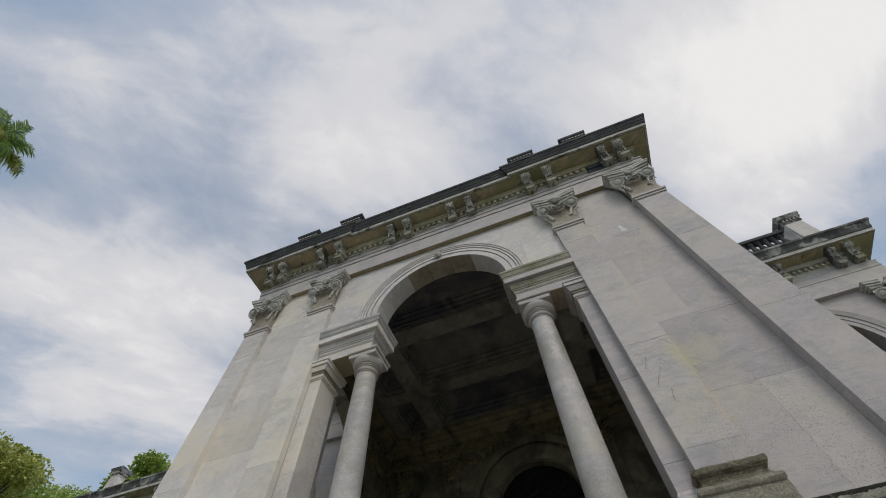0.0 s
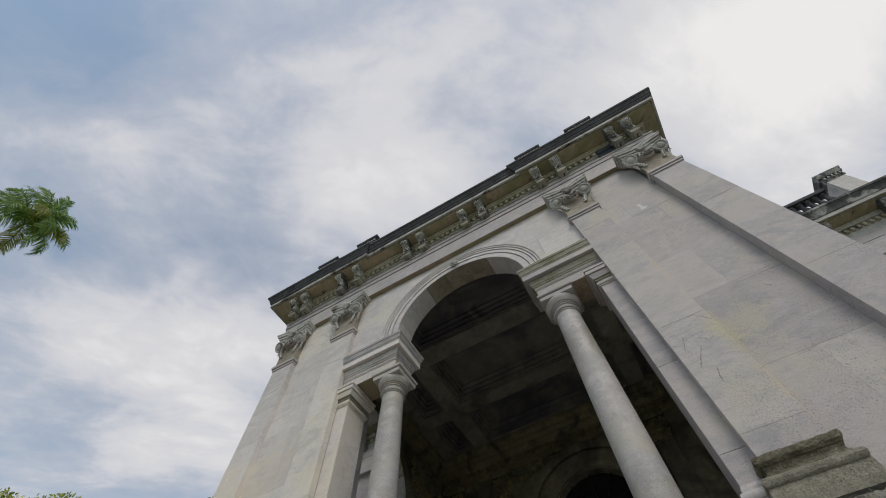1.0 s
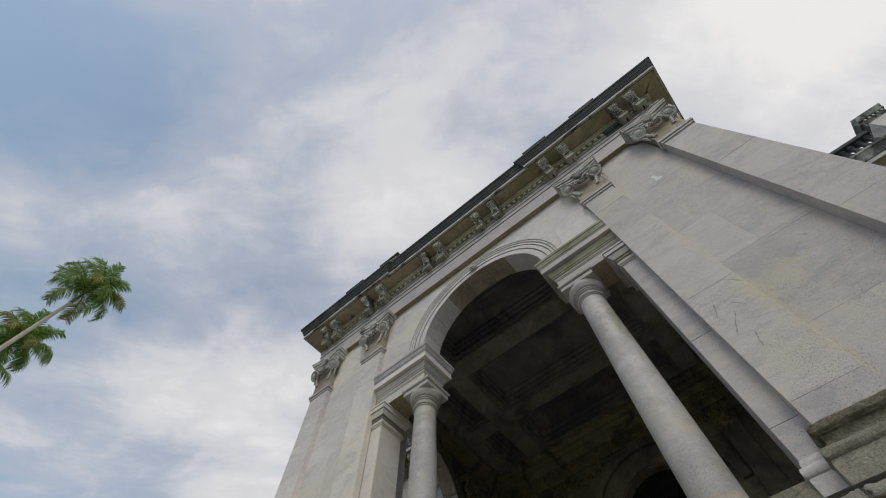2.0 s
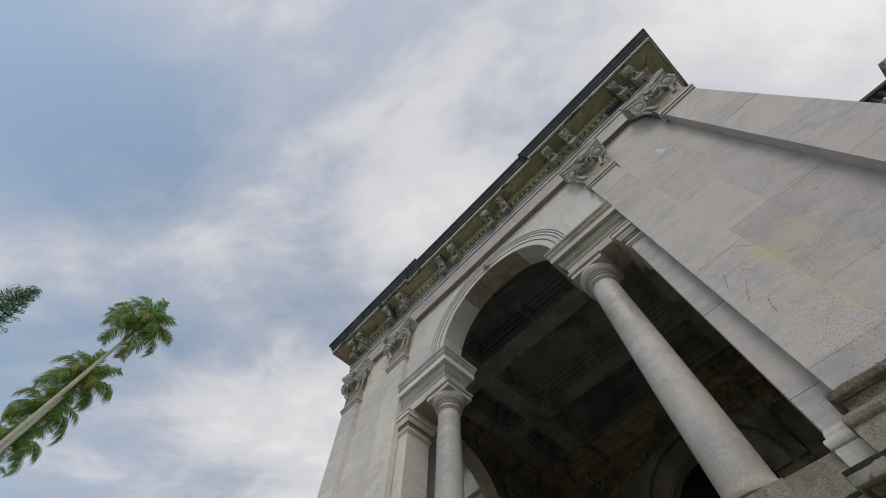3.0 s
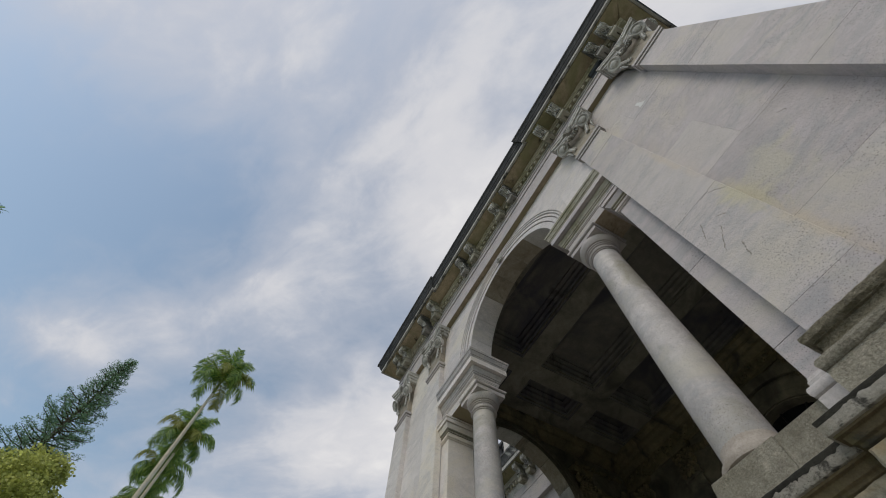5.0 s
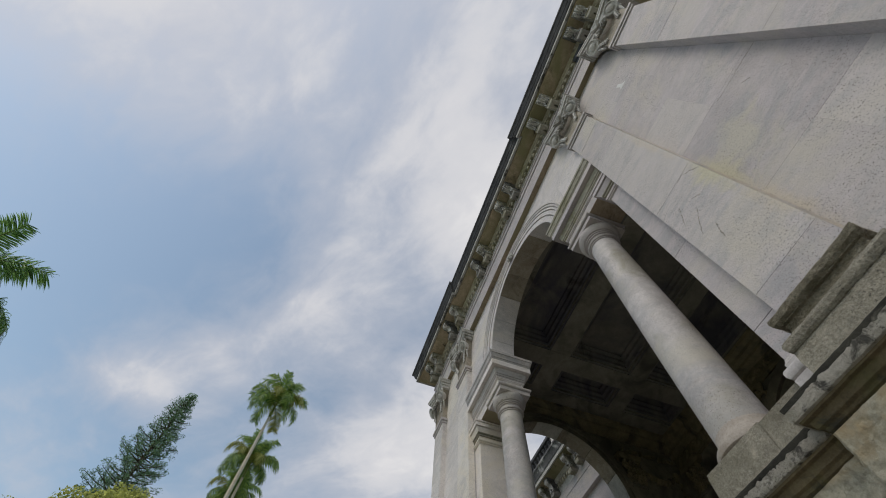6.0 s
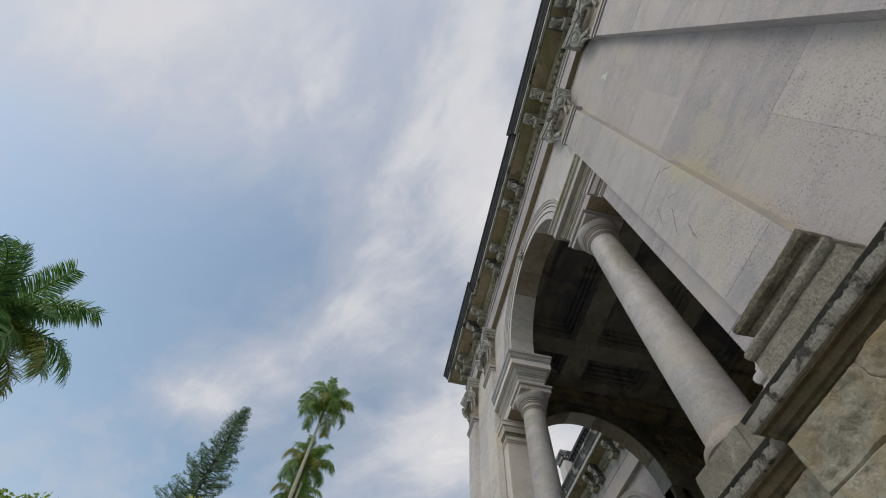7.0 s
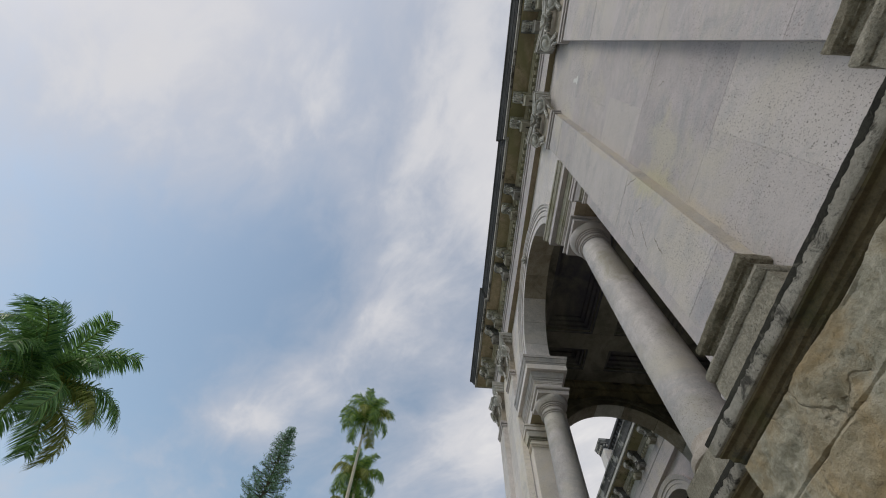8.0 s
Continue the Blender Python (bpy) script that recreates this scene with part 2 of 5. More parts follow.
COLUMN = surface("column_marble", (0.36, 0.332, 0.318), (0.60, 0.558, 0.545), 1.4, 0.5, 0.25, (0.35, 0.325, 0.27), (0.54, 0.70), 1.3, (0.35, 0.35, 0.36), 0.6, 0.03, patch=(0.53, 0.49, 0.41), black=(2.4, 0.665, 0.35), span=(0.40, 0.60))
TORUS = surface("pinkish_column_base", (0.33, 0.28, 0.235), (0.56, 0.50, 0.44), 2.0, 0.7, 0.4, (0.30, 0.25, 0.18), (0.5, 0.7), 1.6, None, 0.4, 0.04)
SOFFIT = surface("damp_soffit", (0.22, 0.17, 0.115), (0.50, 0.41, 0.30), 1.6, 0.8, 0.3, (0.30, 0.26, 0.16), (0.46, 0.60), 0.8, None, 0.4, 0.08, black=(2.2, 0.60, 0.8))
CORNICE_SOFFIT = surface("mossy_cornice_soffit", (0.28, 0.23, 0.15), (0.62, 0.505, 0.355), 1.6, 0.8, 0.3, (0.29, 0.27, 0.15), (0.48, 0.60), 0.45, None, 0.4, 0.08, black=(1.3, 0.57, 0.85))
DENTIL = surface("ochre_dentil_marble", (0.34, 0.30, 0.225), (0.62, 0.575, 0.47), 2.5, 0.75, 0.3, (0.30, 0.29, 0.17), (0.5, 0.66), 0.9, None, 0.3, 0.2, 60, black=(1.6, 0.58, 0.7))
DARK_CARVED = surface("dark_carving_stone", (0.14, 0.13, 0.115), (0.34, 0.325, 0.30), 2.5, 0.8, 0.35, (0.46, 0.44, 0.40), (0.55, 0.72), 2.2, None, 0.3, 0.1, 60)
# Paler than the console bodies: their highlights are put into this colour.
HIGHLIT = surface("highlit_carving", (0.32, 0.305, 0.285), (0.70, 0.675, 0.645), 2.5, 0.7, 0.35, (0.09, 0.086, 0.076), (0.50, 0.62), 3.4, None, 0.3, 0.1, 60, black=(5.0, 0.58, 0.8))
STAINED = surface("stained_marble", (0.20, 0.165, 0.12), (0.42, 0.37, 0.30), 1.8, 0.7, 0.35, (0.10, 0.095, 0.085), (0.56, 0.74), 1.8, None, 0.5, 0.1)
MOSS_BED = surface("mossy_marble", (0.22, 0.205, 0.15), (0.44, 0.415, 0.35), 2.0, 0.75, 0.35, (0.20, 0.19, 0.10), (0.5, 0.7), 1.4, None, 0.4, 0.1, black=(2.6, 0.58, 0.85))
BLACKENED = surface("blackened_stone", (0.034, 0.034, 0.040), (0.10, 0.099, 0.104), 2.0, 0.85, 0.4, (0.24, 0.235, 0.235), (0.62, 0.74), 1.6, None, 0.0, 0.1)
MOTTLED = surface("mottled_parapet", (0.30, 0.29, 0.275), (0.56, 0.545, 0.52), 2.0, 0.8, 0.4, None, specks=0.4, black=(0.9, 0.50, 0.95))
CORONA = surface("streaked_corona", (0.34, 0.325, 0.30), (0.58, 0.56, 0.53), 2.0, 0.75, 0.35, None, tint=0.05, specks=0.4, black=(0.75, 0.50, 0.93))
STREAKED_CROWN = surface("streaked_crown_stone", (0.045, 0.044, 0.047), (0.16, 0.157, 0.155), 2.0, 0.85, 0.4, (0.42, 0.41, 0.39), (0.50, 0.60), 1.9, None, 0.0, 0.1)
DARK_SCROLL = surface("black_stained_carving", (0.07, 0.072, 0.075), (0.24, 0.235, 0.22), 2.5, 0.75, 0.35, (0.36, 0.345, 0.32), (0.58, 0.72), 2.6, None, 0.3, 0.1, 60)
GREEN_SCROLL = surface("mossy_carving", (0.28, 0.27, 0.21), (0.58, 0.56, 0.49), 2.5, 0.75, 0.35, (0.16, 0.155, 0.09), (0.52, 0.7), 2.6, None, 0.3, 0.1, 60, black=(3.5, 0.60, 0.8))
LICHEN = surface("black_lichen", (0.014, 0.013, 0.010), (0.06, 0.056, 0.044), 3.0, 0.95, 0.8, (0.24, 0.225, 0.185), (0.60, 0.70), 5.0)
GRANITE = surface("weathered_granite", (0.27, 0.247, 0.192), (0.57, 0.522, 0.42), 2.2, 0.85, 0.9, (0.25, 0.23, 0.165), (0.52, 0.72), 1.4, None, 0.9, 0.06, 48, relief=0.04, mix=(0.20, 0.30, 0.50), span=(0.41, 0.60))
DARK_ROLL = surface("brown_weathered_granite", (0.19, 0.162, 0.108), (0.53, 0.475, 0.36), 2.0, 0.85, 1.0, (0.13, 0.115, 0.065), (0.50, 0.68), 2.2, None, 1.0, 0.05, 40, relief=0.05, mix=(0.2, 0.4, 0.4), span=(0.41, 0.59), black=(3.0, 0.62, 0.7))
LEDGE_FACE = surface("weather_blackened_ledge", (0.36, 0.335, 0.275), (0.68, 0.64, 0.56), 2.4, 0.85, 1.0, (0.27, 0.255, 0.18), (0.56, 0.72), 2.2, None, 0.9, 0.04, 45, relief=0.04, black=(7.0, 0.52, 0.88))
# Mossy brown, deepened so the shade under the ledge sits in the colour.
MOSSY = surface("mossy_shaded_granite", (0.07, 0.056, 0.032), (0.23, 0.18, 0.10), 2.2, 0.9, 0.7, (0.105, 0.10, 0.04), (0.5, 0.68), 2.0, None, 0.5, 0.06, 50, relief=0.03, black=(2.0, 0.53, 0.85))
ROCK = surface("rock_faced_stone", (0.29, 0.272, 0.200), (0.58, 0.54, 0.435), 1.5, 0.9, 0.7, (0.42, 0.315, 0.175), (0.50, 0.68), 1.7, None, 0.35, 0.08, 30, relief=0.04, crack=0.35, patch=(0.42, 0.425, 0.315), mix=(0.26, 0.32, 0.42), span=(0.38, 0.62), black=(1.8, 0.62, 0.55))
# Porch plasters: the closed room's dimness is partly put into these dark colours.
INSIDE = surface("stained_dim_plaster", (0.115, 0.100, 0.074), (0.265, 0.235, 0.175), 1.5, 0.8, 0.25, (0.06, 0.055, 0.048), (0.45, 0.68), 0.8, None, 0.2, 0.06)
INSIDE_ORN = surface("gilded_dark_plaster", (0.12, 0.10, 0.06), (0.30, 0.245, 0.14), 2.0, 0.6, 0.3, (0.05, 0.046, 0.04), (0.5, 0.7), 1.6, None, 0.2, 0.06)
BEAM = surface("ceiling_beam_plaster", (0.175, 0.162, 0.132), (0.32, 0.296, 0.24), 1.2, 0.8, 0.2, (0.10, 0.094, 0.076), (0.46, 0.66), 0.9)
SHADE_BLUE = surface("shaded_coffer_plaster", (0.135, 0.126, 0.109), (0.25, 0.231, 0.196), 1.2, 0.75, 0.2, (0.085, 0.083, 0.098), (0.44, 0.62), 0.5, None, 0.0, 0.04, black=(1.1, 0.60, 0.7))
PATCH = surface("pale_mortar", (0.68, 0.67, 0.65), (0.75, 0.74, 0.72), 3.0, 0.8, 0.2)
PAVE = surface("bounce_paving", (0.24, 0.225, 0.20), (0.38, 0.36, 0.325), 1.0, 0.85, 0.3, (0.20, 0.185, 0.16), (0.5, 0.7), 0.5)
LAWN = surface("grass", (0.035, 0.06, 0.018), (0.075, 0.12, 0.035), 3.0, 0.9, 0.5)
TRUNK = surface("palm_trunk", (0.40, 0.345, 0.26), (0.64, 0.57, 0.45), 2.0, 0.85, 0.4, (0.5, 0.48, 0.43), (0.5, 0.7), 0.6)
BARK = surface("dark_bark", (0.06, 0.05, 0.035), (0.13, 0.11, 0.08), 3.0, 0.9, 0.5)
SHAFT = surface("green_crownshaft", (0.10, 0.14, 0.03), (0.22, 0.26, 0.06), 2.0, 0.5, 0.1)
FROND = leafy("palm_frond", (0.03, 0.10, 0.045), (0.27, 0.44, 0.13), 0.28, 0.45)
FAR_FROND = leafy("sunlit_palm_frond", (0.04, 0.15, 0.06), (0.36, 0.47, 0.11), 0.4, 0.45)
FROND_OLD = leafy("yellowing_frond", (0.15, 0.18, 0.03), (0.46, 0.46, 0.13), 0.5, 0.35)
NEEDLE = leafy("conifer_needles", (0.06, 0.14, 0.09), (0.22, 0.34, 0.19), 0.7, 0.5)
LEAF = leafy("tree_leaves", (0.12, 0.20, 0.045), (0.40, 0.50, 0.12), 0.6, 0.5)
LEAF_LIGHT = leafy("yellow_green_leaves", (0.20, 0.23, 0.05), (0.55, 0.57, 0.17), 0.6, 0.45)
GLASSY = bpy.data.materials.new("dark_glass")
GLASSY.use_nodes = True
gb = GLASSY.node_tree.nodes["Principled BSDF"]
gb.inputs["Base Color"].default_value = (0.012, 0.013, 0.016, 1)
gb.inputs["Roughness"].default_value = 0.12
WOOD = surface("black_door_wood", (0.006, 0.0055, 0.005), (0.014, 0.012, 0.01), 4.0, 0.8, 0.2)

# ---- building tools ----


class Shape:
    """Points and faces, gathered for one mesh."""

    def __init__(self):
        self.v, self.f = [], []

    def add(self, pts, faces):
        n = len(self.v)
        self.v += [tuple(p) for p in pts]
        self.f += [tuple(n + i for i in face) for face in faces]
        return self

    def box(self, x0, x1, y0, y1, z0, z1, c=0.0):
        """A box; c chamfers its four front (-y) edges."""
        if not c:
            p = [(x0, y0, z0), (x1, y0, z0), (x1, y1, z0), (x0, y1, z0), (x0, y0, z1), (x1, y0, z1), (x1, y1, z1), (x0, y1, z1)]
            return self.add(p, [(3, 2, 1, 0), (4, 5, 6, 7), (0, 1, 5, 4), (1, 2, 6, 5), (2, 3, 7, 6), (3, 0, 4, 7)])
        p = [(x0 + c, y0, z0 + c), (x1 - c, y0, z0 + c), (x1 - c, y0, z1 - c), (x0 + c, y0, z1 - c)]
        p += [(x0, y0 + c, z0), (x1, y0 + c, z0), (x1, y0 + c, z1), (x0, y0 + c, z1)]
        p += [(x0, y1, z0), (x1, y1, z0), (x1, y1, z1), (x0, y1, z1)]
        f = [(0, 1, 2, 3), (11, 10, 9, 8)]
        for k in (0, 4):
            f += [(k + 4 + i, k + 4 + (i + 1) % 4, k + (i + 1) % 4, k + i) for i in range(4)]
        return self.add(p, f)

    def rings(self, rings, closed=True, cap=True):
        """Skin a list of rings with the same number of points."""
        n, k = len(rings[0]), len(rings)
        f = []
        for j in range(k - 1):
            for i in range(n if closed else n - 1):
                a, b = j * n + i, j * n + (i + 1) % n
                f.append((a, b, b + n, a + n))
        if cap and closed:
            f += [tuple(range(n))[::-1], tuple((k - 1) * n + i for i in range(n))]
        return self.add([p for r in rings for p in r], f)

    def lathe(self, cx, cy, prof, n=28, z0=0.0):
        """prof: radius, height; turned about an upright axis."""
        return self.rings([[(cx + r * math.cos(2 * math.pi * i / n), cy + r * math.sin(2 * math.pi * i / n), z0 + z) for i in range(n)] for r, z in prof])

    def disc(self, cx, y0, cz, prof, n=20):
        """prof: radius, how far forward (-y) of y0; turned about the y axis."""
        return self.rings([[(cx + r * math.cos(2 * math.pi * i / n), y0 - d, cz + r * math.sin(2 * math.pi * i / n)) for i in range(n)] for r, d in prof])

    def sweep(self, path, prof):
        """A moulding along plan points; it stands out to the right of the way walked. prof: (out, z) from bottom to top."""
        pts = [Vector(p) for p in path]
        outs = []
        for i, p in enumerate(pts):
            a = (p - pts[i - 1]).normalized() if i else None
            b = (pts[i + 1] - p).normalized() if i < len(pts) - 1 else None
            na = Vector((a.y, -a.x)) if a else None
            nb = Vector((b.y, -b.x)) if b else None
            if na and nb:
                m = (na + nb).normalized()
                outs.append(m / max(0.3, m.dot(na)))
            else:
                outs.append(na or nb)
        rings = [[(p.x + o.x * d, p.y + o.y * d, z) for d, z in prof] for p, o in zip(pts, outs)]
        return self.rings(rings, True, True)

    def arc(self, cx, cz, prof, a0, a1, n=32):
        """prof: closed loop of (radius, y) swept round the y axis from a0 to a1 degrees (0: +x, 90: up)."""
        rs = []
        for i in range(n + 1):
            a = radians(a0 + (a1 - a0) * i / n)
            rs.append([(cx + r * math.cos(a), y, cz + r * math.sin(a)) for r, y in prof])
        return self.rings(rs)

    def tube(self, pts, radii, n=8):
        pts = [Vector(p) for p in pts]
        rs, side = [], None
        for i, p in enumerate(pts):
            d = (pts[min(i + 1, len(pts) - 1)] - pts[max(i - 1, 0)]).normalized()
            side = (d.cross(Vector((0.31, 0.17, 0.93))) if side is None else (side - d * side.dot(d))).normalized()
            up = d.cross(side)
            r = radii[i] if isinstance(radii, (list, tuple)) else radii
            rs.append([p + (side * math.cos(2 * math.pi * k / n) + up * math.sin(2 * math.pi * k / n)) * r for k in range(n)])
        return self.rings(rs)

    def blob(self, c, r, n=6, m=5, turn=0.0, tilt=0.0):
        """A lump: an ellipsoid of radii r, turned about y by turn degrees."""
        R = Euler((radians(tilt), radians(turn), 0)).to_matrix()
        rs = []
        for j in range(m + 1):
            a = math.pi * (0.04 + 0.92 * j / m)
            rs.append([Vector(c) + R @ Vector((r[0] * math.sin(a) * math.cos(2 * math.pi * i / n), r[1] * math.sin(a) * math.sin(2 * math.pi * i / n), r[2] * math.cos(a))) for i in range(n)])
        return self.rings(rs)

    def slabbed(self, outline, y0, y1):
        """A flat outline of (x, z), given depth."""
        n = len(outline)
        p = [(x, y0, z) for x, z in outline] + [(x, y1, z) for x, z in outline]
        return self.add(p, [tuple(range(n)), tuple(range(2 * n - 1, n - 1, -1))] + [(i, i + n, (i + 1) % n + n, (i + 1) % n) for i in range(n)])

    def mirrored(self):
        s = Shape()
        s.v, s.f = [(-x, y, z) for x, y, z in self.v], [f[::-1] for f in self.f]
        return s

    def moved(self, dx, dy=0.0, dz=0.0):
        s = Shape()
        s.v, s.f = [(x + dx, y + dy, z + dz) for x, y, z in self.v], list(self.f)
        return s


def fine(path, step=0.09):
    """The same way in short steps, so that its edges can be worn."""
    out = []
    for a, b in zip(path, path[1:]):
        a, b = Vector(a), Vector(b)
        n = max(1, round((b - a).length / step))
        out += [tuple(a.lerp(b, i / n)) for i in range(n)]
    return out + [tuple(path[-1])]


def worn(shape, amp, scale=9.0):
    """Small dents and chips over a shape."""
    s = Shape()
    s.f = shape.f
    for p in shape.v:
        q = Vector(p) * scale
        d = noise.noise_vector(q) + 0.6 * noise.noise_vector(q * 2.7)
        s.v.append(tuple(Vector(p) + d * amp))
    return s


def mesh_of(name, shape, material, smooth=True, fix=True):
    me = bpy.data.meshes.new(name)
    me.from_pydata(shape.v, [], shape.f)
    if fix:
        bm = bmesh.new()
        bm.from_mesh(me)
        bmesh.ops.recalc_face_normals(bm, faces=bm.faces)
        bm.to_mesh(me)
        bm.free()
    me.materials.append(material)
    if smooth:
        me.polygons.foreach_set("use_smooth", [True] * len(me.polygons))
        me.set_sharp_from_angle(angle=radians(32))
    me.update()
    return me


def part(name, shape, material, parent=None, label="", smooth=True, fix=True):
    ob = new(name, shape if isinstance(shape, bpy.types.Mesh) else mesh_of(name, shape, material, smooth, fix))
    if parent is not None:
        ob.parent = parent
    if label:
        tagged(ob, label)
    return ob


def thing(name, label, category, group="", kind="", at=(0, 0, 0)):
    ob = new(name)
    ob.location = at
    ob.empty_display_size = 0.2
    return tagged(ob, label, category, group, kind)


def arch_wall(shape, x0, x1, z0, z1, cx, cz, r, y0, y1, n=28):
    """A wall from y0 to y1 with a round-headed opening down to z0; made of upright strips."""
    xs = [cx - r * math.cos(math.pi * i / n) for i in range(n + 1)]
    zs = [cz + r * math.sin(math.pi * i / n) for i in range(n + 1)]
    for a, b in ((x0, cx - r), (cx + r, x1)):
        if b - a > 1e-3:
            shape.box(a, b, y0, y1, z0, z1)
    for i in range(n):
        p = [(xs[i], y0, zs[i]), (xs[i + 1], y0, zs[i + 1]), (xs[i + 1], y0, z1), (xs[i], y0, z1)]
        p += [(x, y1, z) for x, _, z in p]
        shape.add(p, [(0, 1, 2, 3), (7, 6, 5, 4), (0, 4, 5, 1), (2, 6, 7, 3)])
    return shape

# ---- the portico: measures in metres ----
SPRING, R_IN, R_OUT = 8.70, 1.55, 1.95      # arch
ARCH_X, ARCH_Z = -0.02, 8.78                # its centre, a little above the imposts
COL_X, COL_Y = 1.88, 0.46                   # columns
IN_X, OUT_X = 3.17, 5.00                    # pilaster axes
FRONT, RECESS = 0.03, 0.15                  # pilaster face, wall face
OUT_FRONT = -0.05                           # face of the outer right pilaster, which stands further out
PIER_IN, PIER_OUT = 2.87, 5.36
OUT_L, PIER_R = 5.01, 5.42                  # left pilaster axis, outer edge of the right pier
LEDGE, CAP_LOW, NECK, CAP_TOP = 3.50, 3.60, 9.73, 11.05
TOP = 13.02                                 # cornice top
BASE_X, BASE_Y = 5.63, 0.10                 # line from which the cornice stands out
SIDE_IN, SIDE_OUT, SIDE_Y = 4.46, 4.78, 3.09
BACK_Y, CEIL = 7.15, 10.95


def random_cuts(a, b, step, rnd):
    out = [a]
    while b - out[-1] > step * 1.5:
        out.append(out[-1] + step * rnd.uniform(0.8, 1.2))
    return out + [b]


def slab_field(parent, x0, x1, z_cuts, y0, y1, rnd, width=9.0, name="slab", mat=None):
    """Facing slabs with open joints; each is an object of its own."""
    for z0, z1 in zip(z_cuts, z_cuts[1:]):
        cuts = random_cuts(x0, x1, width, rnd) if width < x1 - x0 else [x0, x1]
        for a, b in zip(cuts, cuts[1:]):
            proud = rnd.uniform(-0.0015, 0.0015)
            part(name, Shape().box(a + 0.0005, b - 0.0005, y0 + proud, y1, z0 + 0.0005, z1 - 0.0005, 0.0012), mat or MARBLE, parent, smooth=False)


rnd = random.Random(4)

# ground, one sheet to the horizon, and added unseen paving that bounces light up
part_ground = part("ground", Shape().add([(-1500, -1500, -0.02), (1500, -1500, -0.02), (1500, 1500, -0.02), (-1500, 1500, -0.02)], [(0, 1, 2, 3)]), LAWN, smooth=False)
tagged(part_ground, "mown green lawn round the villa", "ground", kind="structure")
pavement = part("pavement", Shape().box(-16, 16, -14, 7.5, -0.3, 0.0), PAVE, smooth=False)
tagged(pavement, "added pale paving before the portico, unseen, bouncing light up", "pavement", kind="structure")

# cores of the front wall; the courses of its recessed fields: foot of each course, upright joints in it
FIELD_RIGHT = [(3.30, (4.10,)), (4.89, ()), (6.24, (4.05,)), (7.27, (3.92,)), (8.02, (4.30,)), (8.86, (3.85,)), (9.55, ()), (10.25, (4.2,)), (CAP_TOP, ())]
FIELD_LEFT = [(3.30, (-4.2,)), (4.75, ()), (6.10, (-4.0,)), (7.45, ()), (8.60, (-4.3,)), (9.70, ()), (CAP_TOP, ())]
wall_front = tagged(new("wall_front"), "grey-veined old marble front wall of the portico", "wall", kind="structure")
for s in (-1, 1):
    xa, xb = sorted((s * PIER_IN, PIER_R if s > 0 else -PIER_OUT))
    core = Shape().box(xa + 0.02, xb - 0.02, RECESS + 0.03, 1.15, 0.0, CAP_TOP + 0.1)
    part("pier_core", core, MARBLE, wall_front, smooth=False)
    # return face towards the opening
    inner = s * PIER_IN
    for z0, z1 in zip((3.30, 4.19, 5.85, 7.40, 9.05, 10.3), (4.19, 5.85, 7.40, 9.05, 10.3, 11.05)):
        a, b = sorted((inner - s * 0.004, inner + s * 0.018))
        part("slab", Shape().box(a, b, FRONT + 0.125, 1.15, z0 + 0.001, z1 - 0.001), MARBLE, wall_front, smooth=False)
    # recessed field between the pilasters
    xs = sorted((s * (IN_X + 0.312), s * ((OUT_X if s > 0 else OUT_L) - 0.312)))
    rows = FIELD_RIGHT if s > 0 else FIELD_LEFT
    for (z0, cuts), (z1, _) in zip(rows, rows[1:]):
        ends = [xs[0], *cuts, xs[1]]
        for a, b in zip(ends, ends[1:]):
            part("slab", Shape().box(a + 0.0004, b - 0.0004, RECESS + rnd.uniform(-0.0012, 0.0012), RECESS + 0.03, z0 + 0.0004, z1 - 0.0004, 0.001), MARBLE if s > 0 else MARBLE_WARM, wall_front, smooth=False)
# spandrels over the arch
span = Shape()
arch_wall(span, -PIER_IN, PIER_IN, SPRING - 0.02, CAP_TOP + 0.05, ARCH_X, ARCH_Z, R_IN + 0.06, RECESS + 0.012, 0.63)
part("spandrel_wall", span, MARBLE_MID, wall_front)
for s in (-1, 1):
    a, b = sorted((s * 2.04, s * (PIER_IN - 0.005)))
    part("slab", Shape().box(a, b, RECESS, RECESS + 0.012, SPRING, 9.9, 0.003), MARBLE_MID, wall_front, smooth=False)
part("mortar_patch", Shape().slabbed([(4.06, 9.20), (4.08, 9.06), (4.05, 8.96), (4.12, 8.94), (4.20, 8.97), (4.14, 9.05), (4.12, 9.21)], RECESS - 0.004, RECESS + 0.01), PATCH, wall_front, "small pale mortar patch", smooth=False)

